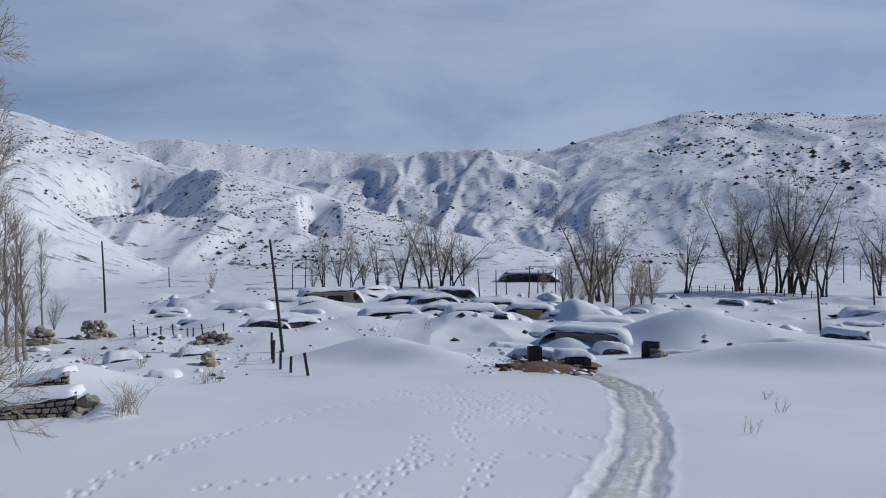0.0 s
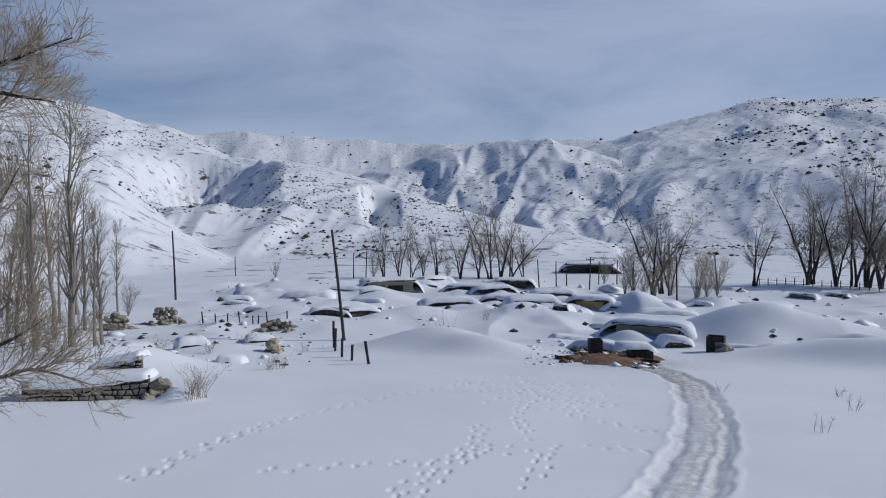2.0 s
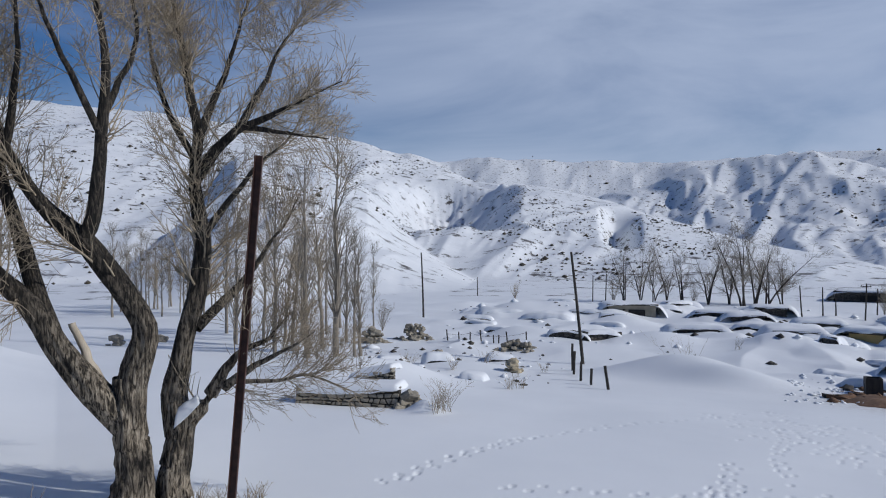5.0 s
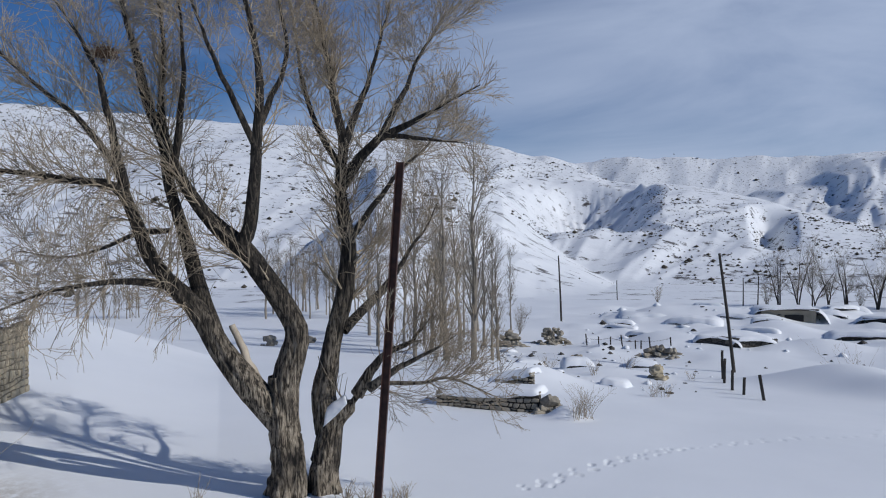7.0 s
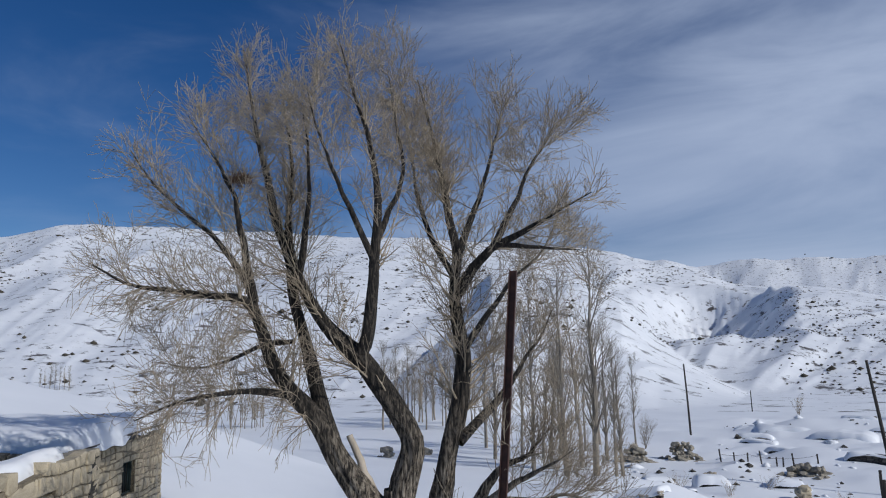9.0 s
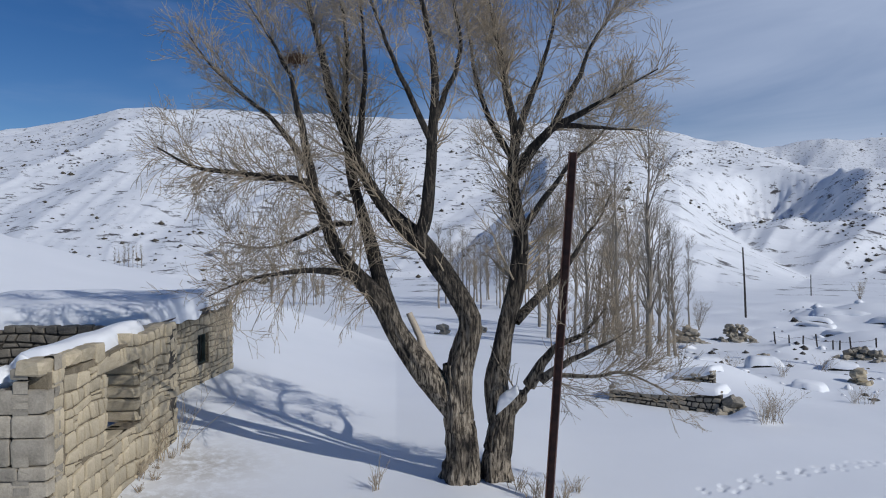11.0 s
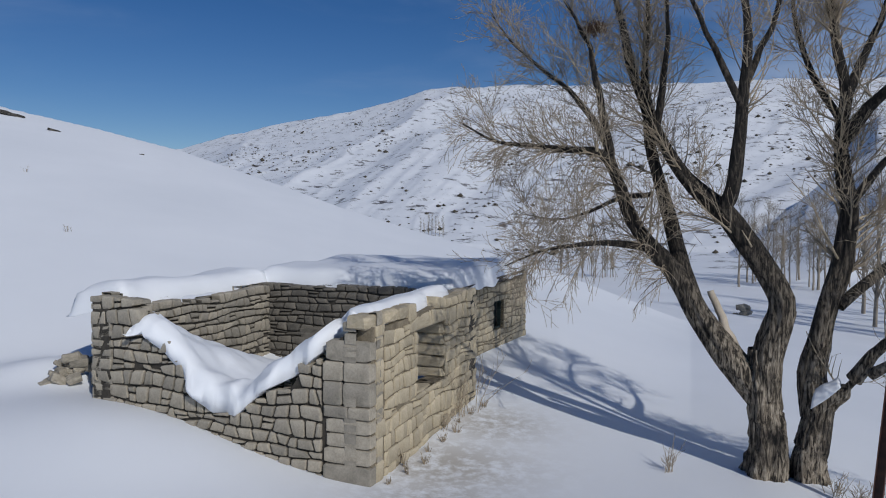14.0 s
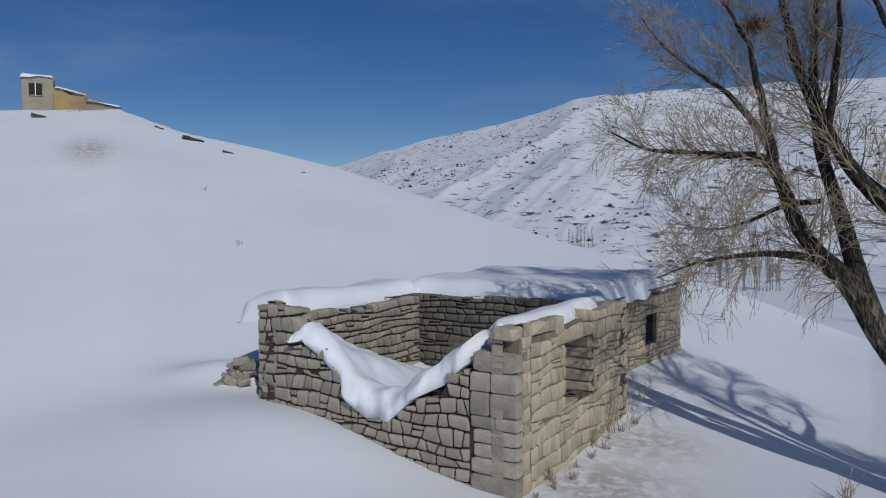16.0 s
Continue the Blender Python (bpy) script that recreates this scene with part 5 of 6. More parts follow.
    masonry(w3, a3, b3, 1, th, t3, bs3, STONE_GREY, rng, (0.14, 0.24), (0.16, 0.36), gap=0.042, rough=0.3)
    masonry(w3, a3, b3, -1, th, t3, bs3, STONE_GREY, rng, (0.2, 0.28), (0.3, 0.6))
    a4, b4 = inset(B1, -th / 2, 0), inset(P1, -th / 2, 0.0)
    t4, bs4 = lerp_fn((0, 3.05), (6.2, 3.02)), lerp_fn((0, 0.7), (6, 0.2))
    w4 = core_wall("wall", a4, b4, th - 0.1, lambda s: t4(s) - 0.08, bs4, SHADED_MORTAR, house)
    # rear wall: soot and interior shade are both in the stones' colour
    masonry(w4, a4, b4, 1, th, t4, bs4, SOOT_SHADE_STONE, rng, (0.13, 0.22), (0.18, 0.42), gap=0.042, rough=0.26)
    single("stone", 5.55, 1.75, (0.35, 0.9, 0.4), 4.2, w4, 0, block_set(SOOT_SHADE_STONE))

    # the roofed room behind, with its barred window
    room = thing("stone_house", Matrix(), "low pale stone house under a thick roof of snow", "house")
    f = (Vector(F1) - Vector(F0)).normalized()
    fb = Vector((f.y, -f.x))
    if fb.dot(Vector(F0)) < 0:
        fb = -fb
    tf, bf = lerp_fn((0, 2.87), (2.3, 2.78), (4.3, 2.87)), lerp_fn((0, -0.1), (4.3, -0.3))
    fo = Vector(F0) + fb * 0.22 - f * 0.9
    fe = Vector(F1) + fb * 0.22
    off = 0.9
    hole = [(1.42 + off, 2.26 + off, 1.28, 2.18)]
    tf2, bf2 = lambda s: tf(s - off), lambda s: bf(s - off)
    w5 = core_wall("wall", fo, fe, 0.40, lambda s: tf2(s) - 0.06, bf2, PALE_MORTAR, room, hole)
    masonry(w5, fo, fe, 1, 0.44, tf2, bf2, STONE, rng, (0.15, 0.27), (0.16, 0.40), hole, gap=0.036, rough=0.34)
    d5 = math.atan2(f.y, f.x)
    wq = Vector(F0) + f * 1.84 + fb * 0.16
    win_ob = new("window")
    win_ob.matrix_world = Matrix.Translation((wq.x, wq.y, 1.73)) @ Matrix.Rotation(d5, 4, "Z")
    win_ob["label"] = "small window with dark green bars"
    win_ob.parent = room
    for nm, sx, sy, sz, px, pz in (("frame", 0.84, 0.08, 0.06, 0, 0.43), ("frame", 0.84, 0.08, 0.06, 0, -0.43), ("frame", 0.06, 0.08, 0.80, -0.39, 0), ("frame", 0.06, 0.08, 0.80, 0.39, 0)):
        bm = bmesh.new()
        bmesh.ops.create_cube(bm, size=1, matrix=Matrix.Translation((px, 0, pz)) @ Matrix.Diagonal((sx, sy, sz, 1)))
        part(nm, bm, GREEN, win_ob, shade=False)
    for k in range(5):
        bm = bmesh.new()
        bmesh.ops.create_cone(bm, cap_ends=True, segments=8, radius1=0.014, radius2=0.014, depth=0.84, matrix=Matrix.Translation((-0.26 + k * 0.13, 0, 0)))
        part("bar", bm, GREEN, win_ob)
    bm = bmesh.new()
    bmesh.ops.create_cube(bm, size=1, matrix=Matrix.Translation((0, 0.12, 0)) @ Matrix.Diagonal((0.9, 0.02, 0.92, 1)))
    part("dark_pane", bm, DARK, win_ob, shade=False)
    # gable end and rear of the room
    g0, g1 = fe - fb * 0.2, fe + back * 6.0
    w6 = core_wall("wall", g0 + f * -0.22, g1 + f * -0.22, 0.44, lambda s: 2.85, lambda s: 0.2, STONE_GREY, room)
    # roof slab
    r1, r2, r3, r4 = Vector(P1) - u * 0.1 + back * 0.55, fe + f * 0.1 - fb * 0.15, fe + back * 6.3, Vector(B1) + u * 0.0 + back * 0.3
    bm = bmesh.new()
    lo = [bm.verts.new((p.x, p.y, 2.86)) for p in (r1, r2, r3, r4)]
    hi = [bm.verts.new((p.x, p.y, 3.02)) for p in (r1, r2, r3, r4)]
    bm.faces.new(lo[::-1]), bm.faces.new(hi)
    for i in range(4):
        bm.faces.new((lo[i], lo[(i + 1) % 4], hi[(i + 1) % 4], hi[i]))
    part("roof", bm, DARK_WOOD, room, shade=False)
    corners = [(p.x, p.y, 3.02) for p in (r1, r2, r3, r4)]
    tagged(snow_cap(corners, 0.42, 3, 0.12, 40, 36, "roof_snow"), "thick rounded snow lying on the house roof", "snow", kind="stuff")
    # snow on the far side wall and the drift within
    f1, f2 = Vector(C0) + u * 0.5 + back * 0.12, Vector(C0) + u * 4.6 + back * 0.22
    tagged(snow_cap([(f1.x, f1.y, 2.98), (f2.x, f2.y, 3.06), (f2.x + back.x * 0.5, f2.y + back.y * 0.5, 3.02), (f1.x + back.x * 0.75, f1.y + back.y * 0.75, 2.95)], 0.26, 14, 0.1, 40, 12, "wall_snow"),
           "snow lying along the top of the front wall", "snow", kind="stuff")
    c1, c2 = Vector(NW) - back * 0.30 + u * 0.55, Vector(B1) - back * 0.15 + u * 0.1
    tagged(snow_cap([(c1.x, c1.y, 2.98), (c2.x, c2.y, 3.06), (c2.x + back.x * 1.6, c2.y + back.y * 1.6, 3.0), (c1.x + back.x * 1.5, c1.y + back.y * 1.5, 2.85)], 0.52, 8, 0.14, 34, 18, "wall_snow"),
           "snow bank on top of a ruined wall", "snow", kind="stuff")

    def drift(U, V):
        s = 0.28 + U * 4.77
        t = -0.34 + V * 5.3 + (1 - V) ** 4 * 0.16 * fbm(s * 1.0, s * 0.0, 0.5, 3, 31)
        t = t + 0.42 * smooth(1.15, 0.7, s) * (1 - V)
        q = [Vector(C0) + back * si + u * ti for si, ti in zip(s.ravel(), (t + 0.25).ravel())]
        x = np.array([p.x for p in q]).reshape(U.shape)
        y = np.array([p.y for p in q]).reshape(U.shape)
        xs = [0, 0.5, 0.95, 1.5, 2.1, 2.7, 3.2, 3.7, 4.2, 4.8, 5.2, 6.2]
        zs = [3.2, 3.14, 2.78, 2.3, 2.0, 1.5, 1.5, 1.92, 2.48, 2.9, 3.05, 3.05]
        ridge = np.interp(s, xs, zs) + 0.15 - 0.08 * smooth(4.0, 4.8, s) + 0.08 * fbm(s, s * 0.0, 0.6, 3, 33)
        floor_z = 0.95 + 0.15 * np.exp(-((s - 3.0) / 1.6) ** 2) + 0.05 * fbm(x, y, 1.4, 3, 5)
        k = np.clip((t - 0.1) / 4.6, 0, 1) ** 0.85
        k = np.clip(k * (1 + 1.8 * np.exp(-(s / 1.3) ** 2)), 0, 1)
        edge = np.clip((t + 0.34) / 0.3, 0, 1)
        z = (ridge * (1 - k) + floor_z * k) - 0.34 * (1 - np.sqrt(1 - (1 - edge) ** 2)) + 0.09 * fbm(x, y, 0.7, 3, 6) * (1 - k)
        sd = np.clip(np.minimum(U, 1 - U) * 5.0 / 0.45, 0, 1)
        zb = np.minimum(np.interp(s, xs, zs) - 0.30, z - 0.03)
        zb = np.where(t > 0.25, np.minimum(zb, 0.5), zb)
        z = np.where(t > 0.25, z, zb + (z - zb) * np.sqrt(1 - (1 - sd) ** 2))
        return x, y, z, zb

    tagged(snow_sheet("snow_drift", drift, 70, 60), "wind-blown snow drift lying through a broken stone wall", "snow", kind="stuff")
    return house


GREEN = two_tone("green_paint", (0.012, 0.022, 0.02), (0.03, 0.05, 0.045), 6, 0.6, 40, 0.2, 0.002)
build_ruin()


# ---- the snowbound village ----
def rough_box(sx, sy, sz, seed, amount=0.05, cuts=3):
    bm = bmesh.new()
    bmesh.ops.create_cube(bm, size=1.0)
    bmesh.ops.subdivide_edges(bm, edges=bm.edges[:], cuts=cuts, use_grid_fill=True)
    for v in bm.verts:
        v.co = Vector((v.co.x * sx, v.co.y * sy, v.co.z * sz))
        v.co += noise.noise_vector(v.co * 1.7 + Vector((seed, seed * 2.1, 0))) * amount
    return bm


def hut(az, r, w, h, depth, cap, turned=0.0, mat=None, seed=0, front_gap=False, label="low stone hut half buried under thick snow", lift=0.0):
    mat = mat or RUBBLE
    p = spot(az, r)
    p.z = (-3.72 if mat in (PLASTER, OCHRE) else -4.0) + lift if r < 110 else p.z
    e = thing("stone_hut", Matrix.Translation(p) @ Matrix.Rotation(radians(az + turned), 4, "Z"), label, "hut", "huts of the village")
    t = 0.45
    for sx, sy, cx, cy in ((w, t, 0, 0), (w, t, 0, depth - t), (t, depth - 2 * t - 0.02, -w / 2 + t / 2, depth / 2 - t / 2), (t, depth - 2 * t - 0.02, w / 2 - t / 2, depth / 2 - t / 2)):
        bm = rough_box(sx, sy, h + 1.4, seed + cx, 0.05)
        bmesh.ops.translate(bm, verts=bm.verts, vec=(cx, cy, h / 2 - 0.7))
        part("wall", bm, mat, e, shade=False)
    bm = rough_box(w + 0.5, depth + 0.5, 0.16, seed + 5, 0.04)
    bmesh.ops.translate(bm, verts=bm.verts, vec=(0, depth / 2 - t / 2, h + 0.10))
    part("roof", bm, DARK_WOOD, e, shade=False)
    x0, x1, y0, y1 = -w / 2 - 1.5, w / 2 + 1.5, -0.5, depth + 2.6
    hh = h + 0.18
    snow_cap([(x0, y0, hh), (x1, y0, hh), (x1, y1, hh), (x0, y1, hh)], cap * 0.6, seed + 30, 0.3, 34, 20, "snow_cap", e, "thick rounded snow on the roof", 0.35, h * 0.85 + 0.3)
    if front_gap:
        bm = rough_box(w * 0.35, 0.1, h * 0.55, seed, 0.02, 1)
        bmesh.ops.translate(bm, verts=bm.verts, vec=(w * 0.1, -t / 2, h * 0.45))
        part("dark_opening", bm, DARK, e, shade=False)
    return e


for k, (az, r, w, h, dp, cap, turned, wall_kind, gap) in enumerate(HUTS):
    lab = {0: "low rubble-stone hut half buried under thick snow", 1: "dark low stone hut almost buried in snow", 2: "mud-plastered stone hut with a smooth snow roof", 3: "ochre-plastered hut under a heavy snow roof"}[wall_kind]
    if r > 110:
        lab = "long dark house standing alone in the snowfield"
    hut(az, r, w, h, dp, cap, turned, (RUBBLE, RUBBLE_DARK, PLASTER, OCHRE)[wall_kind], k + 1, bool(gap), lab)


def wall_stub(az, r, w, h, turned, seed):
    p = spot(az, r)
    p.z -= 0.1
    e = thing("wall_remnant", Matrix.Translation(p) @ Matrix.Rotation(radians(az + turned), 4, "Z"), "remnant of a dark stone wall capped with snow", "wall remnant", "wall remnants in the village")
    bm = rough_box(w, 0.5, h + 0.8, seed, 0.14, 4)
    bmesh.ops.translate(bm, verts=bm.verts, vec=(0, 0, h / 2 - 0.4))
    part("masonry", bm, RUBBLE_DARK if seed % 3 else RUBBLE, e, shade=False)
    snow_cap([(-w / 2 - 0.3, -0.4, h), (w / 2 + 0.3, -0.4, h * 0.7), (w / 2 + 0.3, 1.6, h * 0.6), (-w / 2 - 0.3, 1.6, h)], 0.26, seed, 0.25, 20, 12, "snow_cap", e, "", 0.5, h + 0.1)
    return e


wr_rng = random.Random(21)
for k in range(26):
    wall_stub(wr_rng.uniform(-31, 23), wr_rng.uniform(54, 104), wr_rng.uniform(1.0, 3.6), wr_rng.uniform(0.25, 0.8), wr_rng.uniform(-35, 35), k)
for az, r, w, h, turned in ((-7.6, 47.5, 3.0, 0.35, -8), (-5.8, 49.5, 2.6, 0.3, 6), (-10.5, 47.0, 2.0, 0.4, 15), (-13.6, 51, 1.6, 0.7, 20), (24.0, 47, 1.4, 0.4, 10), (21.2, 40, 1.0, 0.25, -10), (19.0, 52, 1.6, 0.35, 5), (27.6, 48, 1.6, 0.5, 12)):
    wall_stub(az, r, w, h, turned, int(r))


def heap(az, r, w, h, count, seed, mat, label="heap of tumbled field stones in the snow", size=1.0):
    """A pile of separate stones."""
    rng = random.Random(seed)
    p = spot(az, r)
    e = thing("stone_heap", Matrix.Translation(p) @ Matrix.Rotation(radians(az), 4, "Z"), label, "stone heap", "stone heaps")
    bl = block_set(mat)
    for k in range(count):
        x, y = rng.gauss(0, w * 0.24), rng.gauss(0, w * 0.14)
        top = h * max(0.0, 1 - (2 * x / w) ** 2 - (3 * y / w) ** 2)
        z = rng.uniform(-0.1, max(top, 0.05))
        ob = new("stone", bl[rng.randrange(10)])
        ob.parent = e
        s = rng.uniform(0.22, 0.48) * size
        ob.matrix_basis = Matrix.Translation((x, y, z)) @ Euler([rng.uniform(-0.6, 0.6) for _ in range(3)]).to_matrix().to_4x4() @ Matrix.Diagonal((s * 1.3, s, s * 0.7, 1))
    return e


heap(29.3, 65, 2.4, 1.4, 60, 1, STONE_GREY)
heap(25.95, 67, 3.0, 1.6, 70, 2, STONE_GREY)
heap(17.8, 58, 3.2, 0.7, 50, 3, STONE_GREY)
heap(-14.0, 60, 2.6, 1.4, 55, 4, STONE_GREY)
heap(98.9, 17.2, 1.3, 0.45, 20, 5, STONE_GREY, "broken stones showing at the edge of a snow drift", 0.6)
heap(24.2, 52, 1.6, 0.6, 20, 6, STONE_GREY)
heap(18.0, 44.5, 0.9, 1.0, 16, 7, STONE)
heap(-16.9, 47, 1.2, 0.6, 14, 8, STONE_GREY)
heap(48.5, 60, 1.6, 0.9, 14, 9, STONE_GREY)
heap(45.5, 66, 2.0, 0.9, 16, 10, STONE_GREY)


def dry_wall(az0, r0, az1, r1, h, seed, label, foot):
    rng = random.Random(seed)
    a, b = spot(az0, r0), spot(az1, r1)
    a.z = b.z = foot
    e = thing("dry_stone_wall", Matrix(), label, "stone wall", "terrace walls")
    ln = math.hypot(b.x - a.x, b.y - a.y)
    base = lerp_fn((0, a.z - 0.05), (ln, b.z - 0.05))
    top = lambda s: base(s) + h * (0.9 + 0.25 * math.sin(s * 1.3 + seed))
    core_wall("core", (a.x, a.y), (b.x, b.y), 0.36, lambda s: top(s) - 0.1, base, SHADED_MORTAR, e)
    masonry(e, (a.x, a.y), (b.x, b.y), -1 if az0 > az1 else 1, 0.5, top, base, STONE_GREY, rng, (0.13, 0.20), (0.16, 0.36), gap=0.045, rough=0.3)
    masonry(e, (a.x, a.y), (b.x, b.y), 1 if az0 > az1 else -1, 0.5, top, base, STONE_GREY, rng, (0.13, 0.20), (0.16, 0.36), gap=0.045, rough=0.3)
    u = Vector((b.x - a.x, b.y - a.y)).normalized()
    nn = Vector((-u.y, u.x))
    c = [(a.x - nn.x * 0.27, a.y - nn.y * 0.27, top(0)), (b.x - nn.x * 0.27, b.y - nn.y * 0.27, top(ln)), (b.x + nn.x * 1.6, b.y + nn.y * 1.6, top(ln) - 0.1), (a.x + nn.x * 1.6, a.y + nn.y * 1.6, top(0) - 0.1)]
    tagged(snow_cap(c, 0.20, seed, 0.03, 40, 14, "wall_snow"), "rounded snow along the top of a terrace wall", "snow", kind="stuff")
    return e


dry_wall(35.0, 27.8, 26.9, 26.7, 0.66, 3, "low dry-stone terrace wall topped with snow", -1.10)
dry_wall(31.0, 29.3, 27.4, 28.8, 0.84, 5, "upper dry-stone terrace wall topped with snow", -0.95)
heap(26.1, 26.6, 1.0, 0.6, 24, 12, STONE_GREY, "collapsed end of a dry-stone terrace wall")


def pole(az, r, h, lean=0.0, thick=0.11, bar=False, label="dark weathered wooden utility pole leaning slightly in the snow"):
    p = spot(az, r)
    e = thing("utility_pole", Matrix.Translation(p) @ Matrix.Rotation(radians(az), 4, "Z") @ Matrix.Rotation(radians(lean), 4, "Y"), label, "pole", "utility poles")
    t = np.linspace(0, 1, 9)
    path = np.stack([0.03 * np.sin(t * 3 + az), 0.03 * np.cos(t * 2.3 + az), -0.6 + t * (h + 0.6)], 1)[None]
    v, f = tubes(path, (thick * (1 - 0.35 * t))[None], 10)
    part_mesh("shaft", quad_mesh("shaft", v, f), DARK_WOOD, e)
    if bar:
        bm = bmesh.new()
        bmesh.ops.create_cube(bm, size=1, matrix=Matrix.Translation((0, 0, h - 0.35)) @ Matrix.Diagonal((1.1, 0.09, 0.09, 1)))
        part("crossbar", bm, DARK_WOOD, e, shade=False)
        for x in (-0.45, 0.45):
            bm = bmesh.new()
            bmesh.ops.create_cone(bm, cap_ends=True, segments=8, radius1=0.05, radius2=0.03, depth=0.16, matrix=Matrix.Translation((x, 0, h - 0.22)))
            part("insulator", bm, STONE_GREY, e)
    return e


for az, r, h, lean in ((12.54, 52.5, 8.15, -6.0), (25.3, 88, 8.0, -2.0), (-28.0, 66, 5.9, -4), (-31.2, 88, 6.3, -3), (21.0, 130, 3.4, 0), (11.9, 116, 4.2, 0), (10.9, 110, 4.6, 1), (-0.8, 100, 4.2, 0), (-3.0, 96, 4.0, -4),
                       (-4.3, 97, 3.6, 0), (-6.9, 96, 4.3, 1), (-5.1, 98, 2.6, 0), (-13.5, 80, 5.0, -2), (-16.4, 88, 4.4, -5), (-29.3, 150, 5.2, 0), (-30.3, 165, 4.6, 0), (-9.0, 104, 3.8, 0), (-10.2, 99, 3.2, 2), (-7.6, 108, 3.4, 0)):
    pole(az, r, h, lean, 0.13 if h > 7 else 0.10, az in (-30.3, -6.9))


def stake(az, r, h, lean, thick, label="short dark wooden fence post in deep snow", group="fence posts by the pole"):
    p = spot(az, r)
    ob = thing("fence_post", Matrix.Translation(p) @ Matrix.Rotation(radians(az), 4, "Z") @ Matrix.Rotation(radians(lean), 4, "Y"), label, "fence post", group)
    bm = rough_box(thick, thick, h + 0.4, az, 0.02, 2)
    bmesh.ops.translate(bm, verts=bm.verts, vec=(0, 0, h / 2 - 0.2))
    part("shaft", bm, DARK_WOOD, ob)
    return ob


for az, r, h, lean in ((10.5, 38.6, 1.25, -8), (11.84, 40.5, 0.9, 2), (12.64, 42, 1.1, 1), (13.2, 44.5, 1.4, 2), (13.3, 46, 1.7, -1)):
    stake(az, r, h, lean, 0.15)
for k, (az, r) in enumerate(((23.3, 64), (22.4, 63.5), (21.5, 63), (20.6, 62.5), (19.6, 61), (19.2, 60), (18.5, 60), (17.0, 62))):
    stake(az, r, 0.7 + 0.3 * (k % 3 == 0), -6 + 4 * (k % 3), 0.11, "thin fence stake standing in snow", "wire fence stakes")
for k in range(16):
    stake(-19.2 - k * 0.58, 113 - k * 0.2, 1.0, 0, 0.12, "far fence stake across the snowfield", "far fence stakes")


def wire(a, b, sag, name="fence_wire", thick=0.012, label="thin sagging fence wire"):
    t = np.linspace(0, 1, 14)
    P = np.array(a)[None] * (1 - t)[:, None] + np.array(b)[None] * t[:, None]
    P[:, 2] -= sag * 4 * t * (1 - t)
    v, f = tubes(P[None], np.full((1, 14), thick), 4)
    return tagged(part_mesh(name, quad_mesh(name, v, f), RUST), label, "wire", "fence wires")


up = Vector((0, 0, 0.6))
line = [(23.3, 64), (21.5, 63), (19.6, 61), (17.0, 62)]
for (a0, r0), (a1, r1) in zip(line[:-1], line[1:]):
    wire(spot(a0, r0) + up, spot(a1, r1) + up, 0.12)
for z in (0.5, 0.85):
    wire(spot(-19.2, 113) + Vector((0, 0, z)), spot(-27.9, 110) + Vector((0, 0, z)), 0.05, thick=0.02)


# ---- the dug-out yard at the end of the track ----
def earth_patch(az, r, w, d, h, seed):
    p = spot(az, r)
    e = Matrix.Translation(p) @ Matrix.Rotation(radians(az), 4, "Z")
    U, V = np.meshgrid(np.linspace(0, 2 * math.pi, 40), np.linspace(0, 1, 12), indexing="ij")
    rad = 1 + 0.3 * fbm(np.cos(U) * 2, np.sin(U) * 2, 1.0, 3, seed)
    x, y = np.cos(U) * V * rad * w / 2, np.sin(U) * V * rad * d / 2
    wx, wy = p.x + x * math.cos(radians(az)) - y * math.sin(radians(az)), p.y + x * math.sin(radians(az)) + y * math.cos(radians(az))
    z = ground_z(wx, wy) - p.z + h * (1 - V ** 3) + 0.10 * fbm(x, y, 0.7, 3, seed) * (1 - V) - 0.05 * V
    me = quad_mesh("earth_patch", np.stack([x, y, z], -1).reshape(-1, 3), grid_quads(40, 12))
    ob = part_mesh("earth_patch", me, EARTH)
    ob.matrix_world = e
    return tagged(ob, "bare wet brown earth and dung in the snow", "earth heap")


earth_patch(-8.6, 41.5, 4.2, 5.0, 0.30, 3)
earth_patch(-10.6, 43, 3.0, 3.0, 0.35, 5)
earth_patch(-10.2, 39.5, 3.2, 3.0, 0.10, 7)


def trough(az, r, w, h, d, turned, label, mat=None):
    p = spot(az, r)
    e = thing("feed_box", Matrix.Translation(p) @ Matrix.Rotation(radians(az + turned), 4, "Z"), label, "box", "boxes in the yard")
    for sx, sy, cx, cy in ((w, 0.06, 0, -d / 2), (w, 0.06, 0, d / 2), (0.06, d - 0.07, -w / 2 + 0.03, 0), (0.06, d - 0.07, w / 2 - 0.03, 0)):
        bm = rough_box(sx, sy, h, r + cx, 0.015, 2)
        bmesh.ops.translate(bm, verts=bm.verts, vec=(cx, cy, h / 2 - 0.05))
        part("side", bm, mat or DARK_WOOD, e, shade=False)
    bm = rough_box(w - 0.1, d - 0.1, 0.05, r, 0.01, 1)
    bmesh.ops.translate(bm, verts=bm.verts, vec=(0, 0, h * 0.6))
    part("filling", bm, DARK, e, shade=False)
    return e


